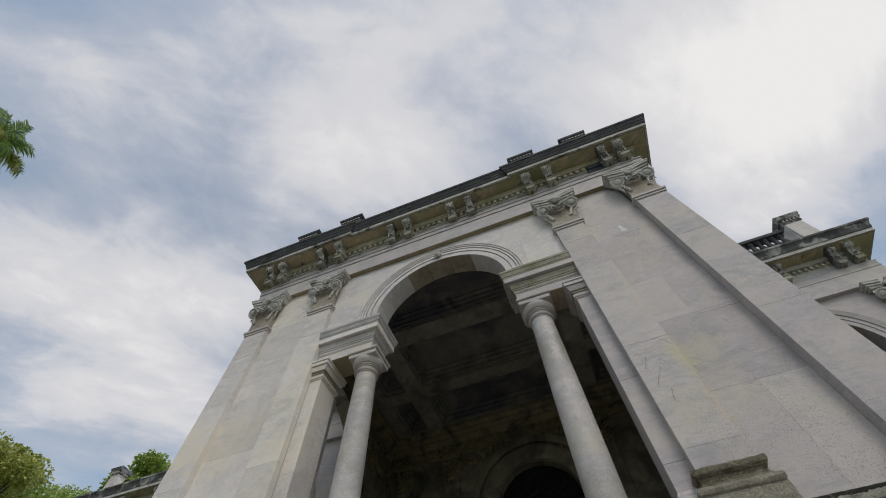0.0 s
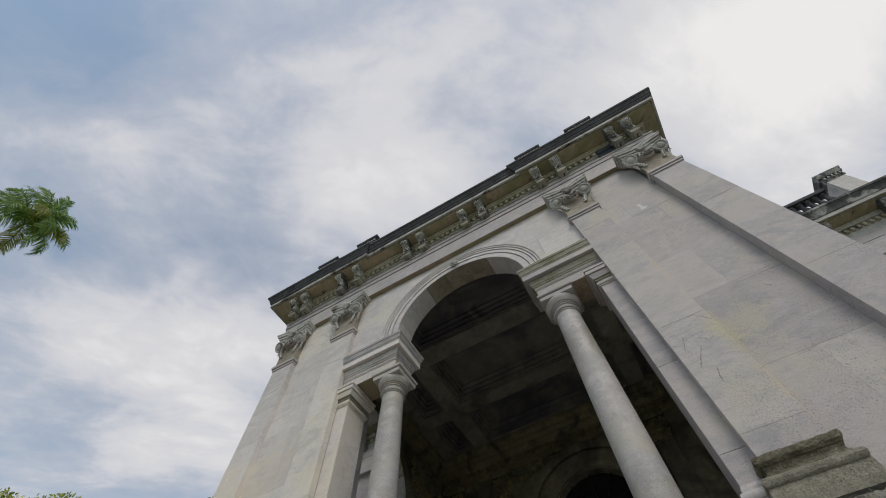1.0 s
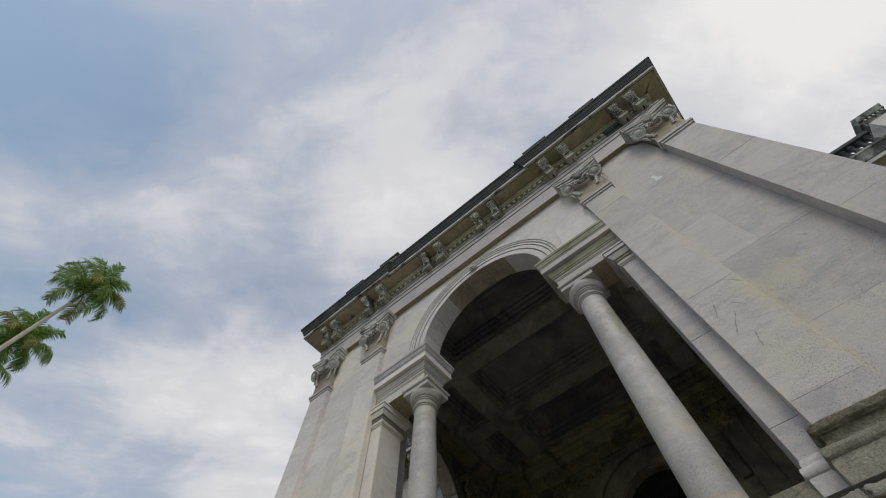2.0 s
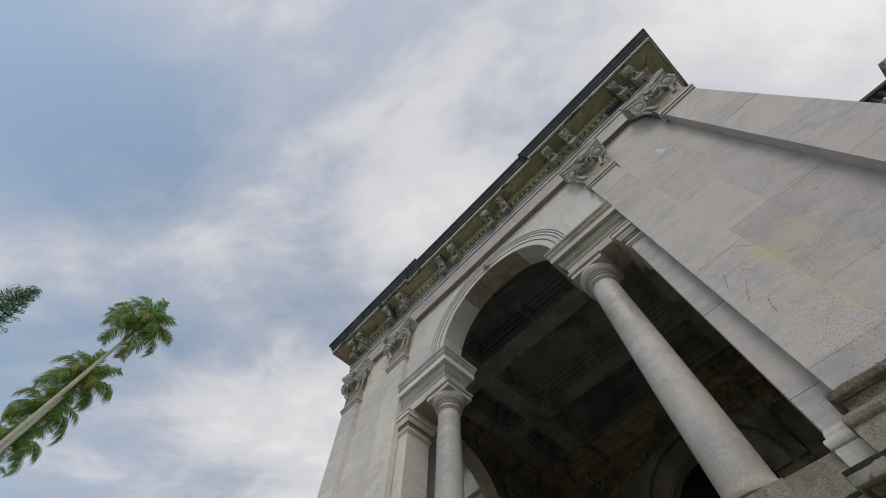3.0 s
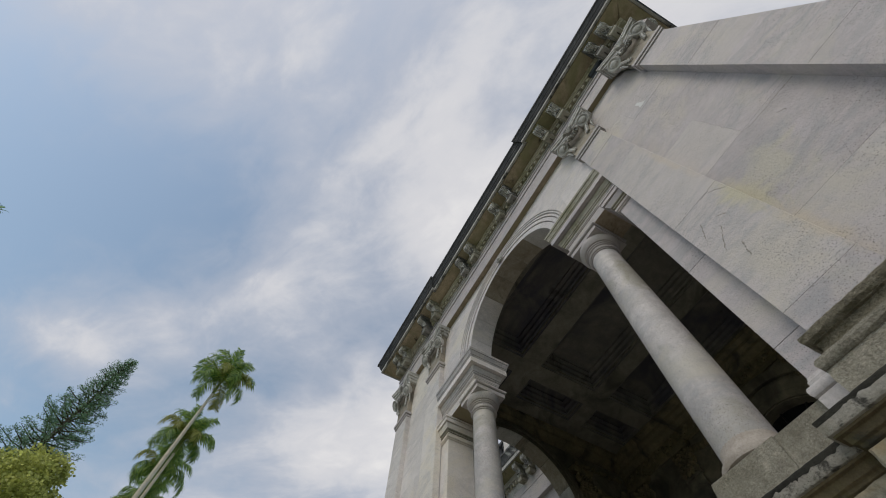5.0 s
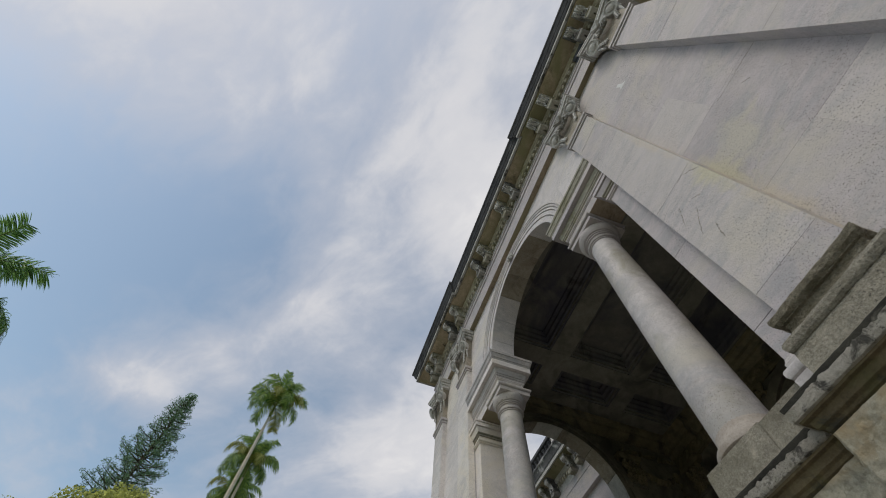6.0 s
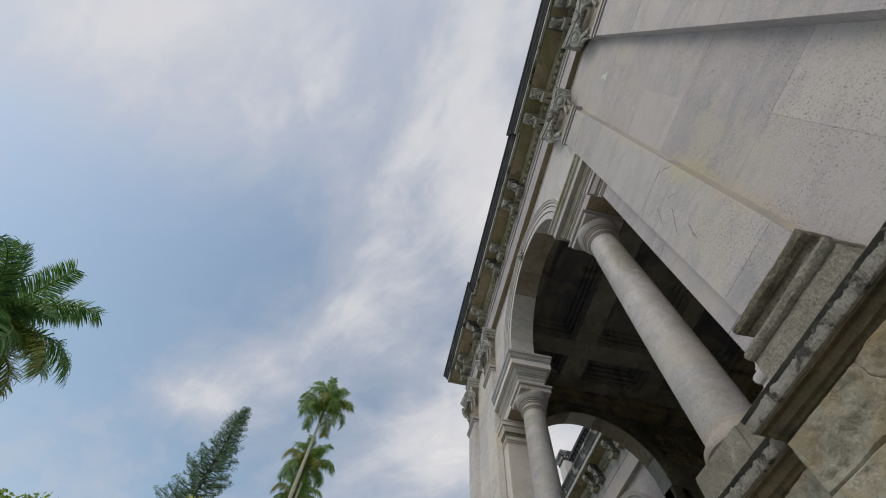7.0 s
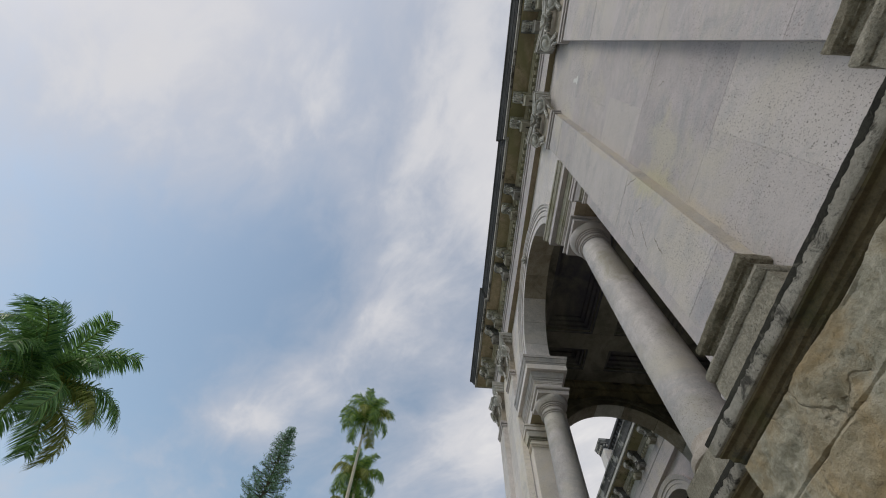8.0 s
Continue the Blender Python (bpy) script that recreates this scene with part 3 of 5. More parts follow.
# arch: voussoirs and mouldings
arch = thing("arch", "round marble arch with stepped archivolt and stained voussoirs", "arch")
cuts = [-3, 17, 37, 58, 80, 101, 122, 143, 163, 183]
for i, (a0, a1) in enumerate(zip(cuts, cuts[1:])):
    v = Shape().arc(ARCH_X, ARCH_Z, [(R_IN, RECESS - 0.02), (R_IN, 0.64), (R_IN + 0.08, 0.64), (R_IN + 0.08, RECESS - 0.02)], a0 + 0.12, a1 - 0.12, 8)
    part("voussoir", v, STAINED if i in (3, 4, 5) else MARBLE_MID, arch)
w = R_OUT - R_IN
y = RECESS
prof = [(R_IN + 0.005, y + 0.02), (R_IN + 0.005, y - 0.026), (R_IN + 0.335 * w, y - 0.026), (R_IN + 0.34 * w, y + 0.004), (R_IN + 0.385 * w, y + 0.004), (R_IN + 0.39 * w, y - 0.042), (R_IN + 0.60 * w, y - 0.042),
        (R_IN + 0.605 * w, y - 0.012), (R_IN + 0.65 * w, y - 0.012), (R_IN + 0.655 * w, y - 0.056), (R_IN + 0.75 * w, y - 0.056), (R_IN + 0.755 * w, y - 0.034), (R_IN + 0.79 * w, y - 0.034), (R_IN + 0.82 * w, y - 0.07), (R_IN + 0.90 * w, y - 0.076), (R_IN + 0.905 * w, y - 0.05), (R_IN + 0.93 * w, y - 0.05), (R_IN + 0.935 * w, y - 0.086), (R_IN + w, y - 0.09), (R_IN + w, y + 0.02)]
part("archivolt", Shape().arc(ARCH_X, ARCH_Z, prof, -3, 183, 64), MARBLE_MID, arch)
boss = Shape().blob((ARCH_X, RECESS - 0.10, ARCH_Z + R_IN + 0.45 * w), (0.06, 0.05, 0.06), 8, 6)
for a in range(0, 360, 60):
    boss.blob((ARCH_X + 0.075 * math.cos(radians(a)), RECESS - 0.08, ARCH_Z + R_IN + 0.45 * w + 0.075 * math.sin(radians(a))), (0.04, 0.035, 0.04))
part("boss", boss, CARVED, arch, "small carved boss at the crown")


# pilasters, with carved Ionic capitals
def build_capital(parent):
    h0, h1 = NECK, CAP_TOP
    # Ground behind the carving: dirt and depth shade both put into the colour.
    bell = Shape().box(-0.31, 0.31, 0.012, 0.13, h0 - 0.02, h1 - 0.04)
    capital = part("capital", bell, DARK_CARVED, parent, "carved Ionic capital with volutes and foliage")
    neck = Shape().sweep([(-0.31, 0.13), (-0.31, 0.0), (0.31, 0.0), (0.31, 0.13)], [(0, h0 - 0.09), (0.025, h0 - 0.085), (0.03, h0 - 0.04), (0.012, h0 - 0.034), (0.012, h0 - 0.02), (0.05, h0 - 0.012), (0.058, h0 + 0.05), (0.03, h0 + 0.058), (0.0, h0 + 0.062)])
    part("necking", neck, MARBLE, capital)
    # bell: hollowed cheeks beside the carving; their dark brown stands in for shaded gaps
    cheek = Shape().rings([[(-0.315 - g, 0.13, z), (-0.315 - g, -0.005 - f, z), (0.315 + g, -0.005 - f, z), (0.315 + g, 0.13, z)] for z, g, f in ((h0 + 0.05, 0, 0.0), (h0 + 0.30, 0.0, 0.004), (h1 - 0.62, 0.01, 0.012), (h1 - 0.42, 0.03, 0.03), (h1 - 0.28, 0.075, 0.07))])
    part("bell", cheek, STAINED, capital)
    # abacus: two stepped horns, broken in the middle by the flower
    for s in (-1, 1):
        horn = [(s * 0.44, 0.13), (s * 0.44, -0.10), (s * 0.09, -0.055)]
        if s > 0:
            horn = horn[::-1]
        ab = Shape().sweep(horn, [(-0.1, h1 - 0.27), (0.005, h1 - 0.265), (0.03, h1 - 0.215), (0.012, h1 - 0.21), (0.012, h1 - 0.195), (0.048, h1 - 0.19), (0.062, h1 - 0.145), (0.044, h1 - 0.14), (0.044, h1 - 0.125), (0.088, h1 - 0.118), (0.10, h1 - 0.06), (0.112, h1 - 0.05), (0.115, h1 - 0.012), (-0.1, h1 - 0.006)])
        part("abacus", ab, CAPITAL, capital)
    part("abacus_bed", Shape().box(-0.42, 0.42, -0.04, 0.13, h1 - 0.262, h1 - 0.008), CAPITAL, capital)
    zc = h1 - 0.53
    # round flat volutes, leaning forward, each with a raised eye
    vol = mesh_of("volute", Shape().disc(0, 0, 0, [(0.12, -0.11), (0.150, -0.05), (0.154, 0.02), (0.146, 0.034), (0.126, 0.036), (0.118, 0.018), (0.082, 0.016), (0.076, 0.034), (0.060, 0.046), (0.030, 0.052), (0.008, 0.052)], 26), CAPITAL)
    for s in (-1, 1):
        o = part("volute", vol, CAPITAL, capital)
        o.location, o.rotation_euler = (s * 0.345 - 0.02, -0.11, zc), (radians(30), 0, radians(8 * s))
        # channel from the volute over to the middle, sagging
        part("channel", Shape().tube([(s * 0.36, -0.10, zc + 0.16), (s * 0.25, -0.14, zc + 0.145), (s * 0.15, -0.15, zc + 0.09), (s * 0.07, -0.14, zc + 0.05), (0.0, -0.13, zc + 0.04)], [0.018, 0.028, 0.026, 0.022, 0.016], 7), CAPITAL, capital)
        part("curl", Shape().tube([(s * 0.03, -0.12, zc - 0.02), (s * 0.10, -0.16, zc + 0.02), (s * 0.16, -0.16, zc - 0.01), (s * 0.165, -0.15, zc - 0.08), (s * 0.11, -0.145, zc - 0.09), (s * 0.10, -0.15, zc - 0.04)], [0.02, 0.028, 0.026, 0.022, 0.015, 0.007], 7), CAPITAL, capital)
        # ribbon drop slanting inwards from the volute
        gar = Shape().tube([(s * 0.30 - 0.02, -0.06, zc - 0.13), (s * 0.25 - 0.02, -0.05, zc - 0.26), (s * 0.205 - 0.02, -0.04, zc - 0.42)], [0.016, 0.020, 0.012], 6)
        for k in range(4):
            u = k / 3
            x, z = s * (0.29 - 0.08 * u) - 0.02, zc - 0.15 - 0.23 * u
            for q in (-1, 1):
                gar.blob((x + q * 0.028, -0.055 + 0.02 * u, z - 0.012), (0.022, 0.022, 0.030), 5, 3, 30 * q)
        part("garland", gar, CAPITAL, capital)
        part("corner_leaf", Shape().tube([(s * 0.40, -0.07, zc + 0.15), (s * 0.46, -0.11, zc + 0.16), (s * 0.50, -0.11, zc + 0.10), (s * 0.47, -0.08, zc + 0.02)], [0.018, 0.026, 0.020, 0.008], 6), CAPITAL, capital)
        part("side_leaf", Shape().tube([(s * 0.335, 0.02, zc - 0.36), (s * 0.36, -0.01, zc - 0.24), (s * 0.40, -0.03, zc - 0.17), (s * 0.42, -0.03, zc - 0.23)], [0.012, 0.026, 0.022, 0.008], 6), CAPITAL, capital)
    for k in (-3, -2, -1, 1, 2, 3):
        part("egg", Shape().blob((0.072 * k, -0.075, zc + 0.19), (0.027, 0.04, 0.045), 7, 5), CAPITAL, capital)
    # shell at the middle of the abacus, and the tangle of fruit below it
    fan = Shape().blob((0, -0.13, zc + 0.33), (0.10, 0.10, 0.06), 8, 5)
    for k in range(-3, 4):
        a = radians(26 * k)
        fan.tube([(0.02 * math.sin(a), -0.16, zc + 0.20), (0.10 * math.sin(a), -0.21, zc + 0.25 + 0.05 * math.cos(a)), (0.14 * math.sin(a), -0.20, zc + 0.28 + 0.08 * math.cos(a))], [0.014, 0.026, 0.016], 6)
    part("shell", fan, CAPITAL, capital)
    rk = random.Random(31)
    fruit = Shape().tube([(-0.10, -0.10, zc - 0.02), (0.0, -0.12, zc - 0.07), (0.10, -0.10, zc - 0.02)], 0.03, 7)
    for k in range(16):
        a = 2 * math.pi * k / 16
        fruit.blob((0.10 * math.cos(a) * rk.uniform(0.4, 1.1), -0.12 - rk.uniform(0.0, 0.04), zc - 0.06 + 0.11 * math.sin(a) * rk.uniform(0.5, 1.1)), (rk.uniform(0.018, 0.034), 0.03, rk.uniform(0.018, 0.034)), 6, 4, rk.uniform(-40, 40))
    part("fruit_cluster", fruit, DARK_CARVED, capital, "brown-stained cluster of carved fruit")
    return capital


def build_pilaster(name, label, mat, joints, deep=0.12, low=3.93):
    p = thing(name, label, "pilaster", "pilasters of the facade")
    r = random.Random(9)
    cuts = (low, *joints, NECK - 0.07)
    slab_field(p, -0.313, 0.313, cuts, 0.0, deep, r, mat=mat)
    build_capital(p)
    return p


pilaster = build_pilaster("pilaster", "flat grey marble pilaster with carved Ionic capital", MARBLE, (4.20, 5.86, 7.98, 9.02))
pilaster.location = (IN_X, FRONT, 0)
for z0, z1 in zip((3.93, 4.20, 5.86, 7.98, 9.02), (4.20, 5.86, 7.98, 9.02, NECK - 0.07)):
    # the weathered edge towards the field has lost its sharpness
    edge = Shape().rings([[(0.300 + 0.012 * math.sin(k), 0.004 + 0.012 * (1 - math.cos(k)), z) for k in (0.0, 0.5, 1.0, 1.57)] + [(0.316, 0.07, z), (0.325, 0.119, z), (0.300, 0.12, z)] for z in [z0 + 0.001 + i * (z1 - z0 - 0.002) / max(2, int((z1 - z0) / 0.05)) for i in range(max(2, int((z1 - z0) / 0.05)) + 1)]])
    part("edge_slab", worn(edge, 0.004, 7.0), TAN_EDGE, pilaster, "tan-stained worn edge")
outer_pilaster = build_pilaster("pilaster", "flat grey marble pilaster standing proud, with carved Ionic capital", MARBLE, (4.19, 5.80, 7.13, 7.97, 9.1), 0.20, 3.80)
outer_pilaster.location = (OUT_X, OUT_FRONT, 0)
cream_pilaster = build_pilaster("pilaster", "flat cream marble pilaster with carved Ionic capital", MARBLE_WARM, (4.19, 5.60, 7.35, 8.80))
cream_pilaster.location = (-IN_X, FRONT, 0)
copy_thing(cream_pilaster, pose(-OUT_L, FRONT, 0))


# old cracks across the face of one pilaster: crumbled, pitted lines
CRACK = surface("crack_dirt", (0.15, 0.134, 0.108), (0.34, 0.31, 0.265), 9.0, 0.9, 0.3)


def crack_line(parent, way, y, wide, rnd):
    """A ragged, crumbled line of uneven width on a face turned to the front."""
    rings = []
    for (xa, za), (xb, zb) in zip(way, way[1:]):
        d = Vector((xb - xa, zb - za))
        n = max(4, int(d.length / 0.009))
        side = Vector((-d.y, d.x)).normalized()
        for k in range(n):
            mid = Vector((xa, za)) + d * (k / n) + side * rnd.uniform(-0.8, 0.8) * wide
            r = wide * rnd.choice((0.12, 0.3, 0.6, 0.9, 1.3))
            a, b = mid + side * r, mid - side * r * rnd.uniform(0.5, 1.2)
            rings.append([(a.x, y, a.y), (mid.x, y - 0.0018, mid.y), (b.x, y, b.y), (mid.x, y + 0.001, mid.y)])
    sh = Shape().rings(rings)
    part("crack", sh, CRACK, parent)


rc = random.Random(17)
for way, wide in (([(-0.12, 5.57), (-0.16, 5.47), (-0.21, 5.35)], 0.008), ([(-0.03, 5.33), (-0.10, 5.22), (-0.13, 5.16), (-0.19, 5.04)], 0.009), ([(-0.04, 5.0), (-0.07, 4.92), (-0.10, 4.79)], 0.008), ([(0.18, 5.82), (0.24, 5.76), (0.30, 5.66)], 0.009), ([(0.08, 5.84), (0.20, 5.845)], 0.008), ([(0.02, 5.48), (0.10, 5.40)], 0.006)):
    crack_line(pilaster, way, 0.0, wide, rc)
crack_line(wall_front, [(4.10, 6.19), (4.30, 6.175), (4.50, 6.18), (4.68, 6.165)], RECESS, 0.010, rc)
crack_line(wall_front, [(4.30, 5.98), (4.36, 5.90)], RECESS, 0.008, rc)


# pedestals under the pilasters
def build_pedestal():
    p = thing("pedestal", "weathered granite pedestal with two roll mouldings under a pilaster", "pedestal", "pilaster pedestals")
    die = Shape().sweep(fine([(-0.40, 0.22), (-0.40, -0.065), (0.40, -0.065), (0.40, 0.22)]), [(-0.1, LEDGE - 0.12), (0.012, LEDGE - 0.12), (0.014, CAP_LOW - 0.02), (0.008, CAP_LOW + 0.045), (-0.004, CAP_LOW + 0.055), (-0.1, CAP_LOW + 0.06)])
    part("die", worn(die, 0.0035), GRANITE, p)
    low_path = fine([(-0.35, 0.22), (-0.35, -0.035), (0.35, -0.035), (0.35, 0.22)], 0.04)
    path = fine([(-0.33, 0.22), (-0.33, -0.03), (0.33, -0.03), (0.33, 0.22)], 0.04)
    low = [(-0.1, 3.64), (0.045, 3.64), (0.062, 3.655), (0.07, 3.685), (0.062, 3.715), (0.045, 3.73), (0.02, 3.735), (-0.1, 3.74)]
    mid = [(-0.1, 3.735), (0.022, 3.735), (0.022, 3.752), (0.004, 3.768), (-0.004, 3.80), (0.004, 3.832), (0.02, 3.838), (0.02, 3.85), (-0.1, 3.85)]
    top = [(-0.1, 3.846), (0.022, 3.846), (0.042, 3.862), (0.048, 3.89), (0.042, 3.918), (0.022, 3.935), (-0.1, 3.94)]
    part("lower_roll", worn(Shape().sweep(low_path, low), 0.005, 16.0), GRANITE, p)
    part("hollow", worn(Shape().sweep(path, mid), 0.003), DARK_ROLL, p)
    part("upper_roll", worn(Shape().sweep(path, top), 0.006, 16.0), DARK_ROLL, p, "brown weathered roll moulding")
    return p


pedestal = build_pedestal()
pedestal.location = (IN_X - 0.013, FRONT, 0)
for x, y, z in ((OUT_X, OUT_FRONT, -0.12), (-IN_X - 0.02, FRONT, 0), (-OUT_L - 0.02, FRONT, 0)):
    copy_thing(pedestal, pose(x, y, z))


# response pilasters on the pier, and columns
def build_column():
    c = thing("column", "smooth grey marble column with simple moulded capital", "column", "portico columns")
    z0 = 3.725
    plinth = worn(Shape().sweep(fine([(-0.245, 0.0), (-0.245, -0.245), (0.245, -0.245), (0.245, 0.26), (-0.245, 0.26), (-0.245, 0.0)]), [(-0.22, LEDGE - 0.15), (0.045, LEDGE - 0.15), (0.047, z0 - 0.05), (0.043, z0 - 0.012), (0.032, z0 - 0.002), (-0.22, z0)]), 0.003)
    part("plinth", plinth, GRANITE, c, "speckled granite plinth block")
    base = [(0.20, z0 - 0.005), (0.268, z0 + 0.002), (0.288, z0 + 0.016), (0.295, z0 + 0.045), (0.288, z0 + 0.074), (0.268, z0 + 0.089), (0.256, z0 + 0.091), (0.255, z0 + 0.106), (0.244, z0 + 0.125), (0.235, z0 + 0.165), (0.232, z0 + 0.20)]
    part("base", Shape().lathe(0, 0, base, 40), TORUS, c, "pinkish round torus base")
    sh = []
    for i in range(13):
        u = i / 12
        r = 0.232 - 0.030 * (max(0.0, u - 0.25) / 0.75) ** 1.4
        sh.append((r, z0 + 0.195 + (7.36 - z0 - 0.195) * u))
    part("shaft", Shape().lathe(0, 0, sh, 48), COLUMN, c)
    cap = [(0.202, 7.335), (0.218, 7.335), (0.218, 7.350), (0.208, 7.353), (0.208, 7.362), (0.232, 7.366), (0.243, 7.387), (0.232, 7.408), (0.206, 7.412), (0.202, 7.44), (0.204, 7.480), (0.228, 7.484), (0.228, 7.500), (0.216, 7.503), (0.216, 7.511), (0.244, 7.514), (0.244, 7.530), (0.232, 7.533), (0.232, 7.541), (0.262, 7.545), (0.278, 7.565), (0.300, 7.60), (0.313, 7.645), (0.305, 7.685)]
    part("capital", Shape().lathe(0, 0, cap, 48), MARBLE, c)
    # three strips, darker than the marble, fill the capital's grooves
    for r0, z in ((0.2095, 7.3575), (0.2175, 7.507), (0.2335, 7.537)):
        part("groove", Shape().lathe(0, 0, [(r0 - 0.02, z - 0.0045), (r0, z - 0.0045), (r0, z + 0.0045), (r0 - 0.02, z + 0.0045)], 48), DARK_CARVED, c, "dark groove")
    ab = Shape().sweep([(-0.30, 0.0), (-0.30, -0.30), (0.30, -0.30), (0.30, 0.30), (-0.30, 0.30), (-0.30, 0.0)], [(-0.2, 7.68), (0.0, 7.68), (0.004, 7.684), (0.004, 7.768), (-0.012, 7.772), (-0.012, 7.784), (0.018, 7.788), (0.030, 7.798), (0.034, 7.802), (0.034, 7.834), (-0.03, 7.838), (-0.03, 7.85), (-0.2, 7.852)])
    part("abacus", ab, MARBLE, c)
    return c


column = build_column()
column.location = (COL_X, COL_Y, 0)
copy_thing(column, pose(-1.75, COL_Y, 0, 0, 0, 180))


def build_response(s):
    p = thing("anta", "narrow marble anta with moulded cap beside the column", "pilaster", "antae beside the columns")
    xa, xb = sorted((s * 2.60, s * PIER_IN))
    ya, yb = 0.175, 0.72
    for z0, z1 in zip((3.80, 4.17, 5.42), (4.17, 5.42, 7.46)):
        part("slab", Shape().box(xa, xb, ya, yb, z0 + 0.001, z1 - 0.001, 0.004), MARBLE if s > 0 else MARBLE_WARM, p, smooth=False)
    if s > 0:
        path = [(xb, yb), (xa, yb), (xa, ya), (xb, ya)][::1]
    else:
        path = [(xa, ya), (xb, ya), (xb, yb), (xa, yb)]
    pale = MARBLE if s > 0 else MARBLE_WARM
    # the hollow and the groove are coloured darker than the cap's faces
    runs = [
        ("necking", pale, [(-0.05, 7.37), (0.0, 7.37), (0.022, 7.376), (0.022, 7.388), (0.008, 7.392), (0.008, 7.402), (0.034, 7.408), (0.042, 7.432), (0.034, 7.456), (0.004, 7.462), (0.004, 7.526), (-0.05, 7.526)]),
        ("cap_hollow", MOSS_BED, [(-0.05, 7.526), (0.030, 7.528), (0.030, 7.552), (0.014, 7.556), (0.014, 7.568), (0.050, 7.570), (0.052, 7.586), (-0.05, 7.587)]),
        ("cap", pale, [(-0.05, 7.586), (0.054, 7.588), (0.056, 7.602), (0.085, 7.655), (0.09, 7.672), (-0.05, 7.673)]),
        ("cap_groove", DARK_CARVED, [(-0.05, 7.672), (0.070, 7.672), (0.070, 7.690), (-0.05, 7.690)]),
        ("abacus", pale, [(-0.05, 7.689), (0.112, 7.692), (0.116, 7.766), (0.096, 7.770), (0.096, 7.782), (0.128, 7.784), (0.130, 7.815), (-0.05, 7.818)]),
    ]
    foot = [(-0.05, 3.36), (0.040, 3.36), (0.040, 3.675), (0.030, 3.685), (0.045, 3.695), (0.054, 3.715), (0.054, 3.745), (0.045, 3.765), (0.030, 3.775), (0.018, 3.78), (0.018, 3.81), (0.008, 3.825), (0.0, 3.85), (-0.05, 3.855)]
    for name, mat, prof in runs:
        part(name, Shape().sweep(path, prof), mat, p)
    part("foot", Shape().sweep(path, foot), COLUMN, p)
    link = Shape().sweep([(2.60, 0.76), (2.172, 0.76), (2.172, 0.176), (2.60, 0.176)], [(-0.20, LEDGE - 0.17), (0.0, LEDGE - 0.17), (0.0, 3.700), (-0.01, 3.71), (-0.20, 3.711)])
    part("link_stone", worn(link if s > 0 else link.mirrored(), 0.0015), GRANITE, p, "granite block between anta and column")


for s in (1, -1):
    build_response(s)


# short entablatures from pier to column, which carry the arch
def build_impost(s):
    p = thing("impost", "stepped marble entablature block carried by column and anta", "entablature", "arch imposts")
    x0, x1, ya, yb = 1.555, PIER_IN - 0.005, 0.165, 0.74
    path = [(x1, yb), (x0, yb), (x0, ya), (x1, ya)]
    runs = [
        ("architrave", MARBLE if s > 0 else MARBLE_WARM, [(-0.3, 7.852), (-0.02, 7.852), (-0.02, 8.06), (-0.008, 8.064), (-0.008, 8.085), (0.004, 8.089), (0.004, 8.12), (-0.3, 8.12)]),
        ("bed_moulding", MOSS_BED if s > 0 else COLUMN, [(-0.3, 8.12), (0.008, 8.12), (0.008, 8.145), (0.022, 8.149), (0.022, 8.185), (0.036, 8.19), (0.046, 8.24), (0.04, 8.25), (0.052, 8.275), (0.058, 8.33), (-0.3, 8.335)]),
        ("cornice", MARBLE if s > 0 else MARBLE_WARM, [(-0.3, 8.334), (0.115, 8.345), (0.125, 8.335), (0.132, 8.335), (0.132, 8.468), (-0.3, 8.468)]),
        ("top_moulding", MOSS_BED if s > 0 else COLUMN, [(-0.3, 8.466), (0.128, 8.468), (0.14, 8.49), (0.138, 8.515), (0.15, 8.52), (0.154, 8.555), (0.172, 8.61), (0.168, 8.625), (0.182, 8.63), (0.184, 8.695), (-0.3, 8.70)]),
    ]
    for name, mat, prof in runs:
        sh = Shape().sweep(path, prof)
        part(name, sh if s > 0 else sh.mirrored(), mat, p)
    plate = Shape().box(x0 + 0.02, x1, ya + 0.02, yb - 0.02, 7.846, 7.8575)
    part("soffit_plate", plate if s > 0 else plate.mirrored(), SOFFIT, p, "brown stained underside", smooth=False)
    core = Shape().box(x0 + 0.06, x1, ya + 0.06, yb - 0.06, 7.858, 8.69)
    part("core", core if s > 0 else core.mirrored(), MARBLE, p, smooth=False)


for s in (1, -1):
    build_impost(s)

# main entablature, all round the portico
entablature = thing("entablature", "heavy marble entablature, blackened by damp along its crown", "entablature")
BREAK_L, BREAK_R, BACK = 3.20, 2.99, 0.065   # the middle stretch of the cornice lies back a little
SIDE_X = 4.80
round_path = [(-SIDE_X, 6.0), (-SIDE_X, 1.2), (-BASE_X, 1.2), (-BASE_X, BASE_Y), (BASE_X, BASE_Y), (BASE_X, 1.2), (SIDE_X, 1.2), (SIDE_X, 6.0)]
step_path = [(-SIDE_X, 6.0), (-SIDE_X, 1.2), (-BASE_X, 1.2), (-BASE_X, BASE_Y), (-BREAK_L, BASE_Y), (-BREAK_L, BASE_Y + BACK), (BREAK_R, BASE_Y + BACK), (BREAK_R, BASE_Y), (BASE_X, BASE_Y), (BASE_X, 1.2), (SIDE_X, 1.2), (SIDE_X, 6.0)]
part("architrave", Shape().sweep(round_path, [(-0.5, CAP_TOP), (-0.10, CAP_TOP), (0.06, CAP_TOP + 0.004), (0.06, 11.615), (0.045, 11.62), (0.045, 11.635), (0.08, 11.64), (0.08, 11.79), (0.07, 11.795), (0.07, 11.808), (0.10, 11.82), (0.105, 11.87), (-0.5, 11.88)]), MARBLE, entablature)
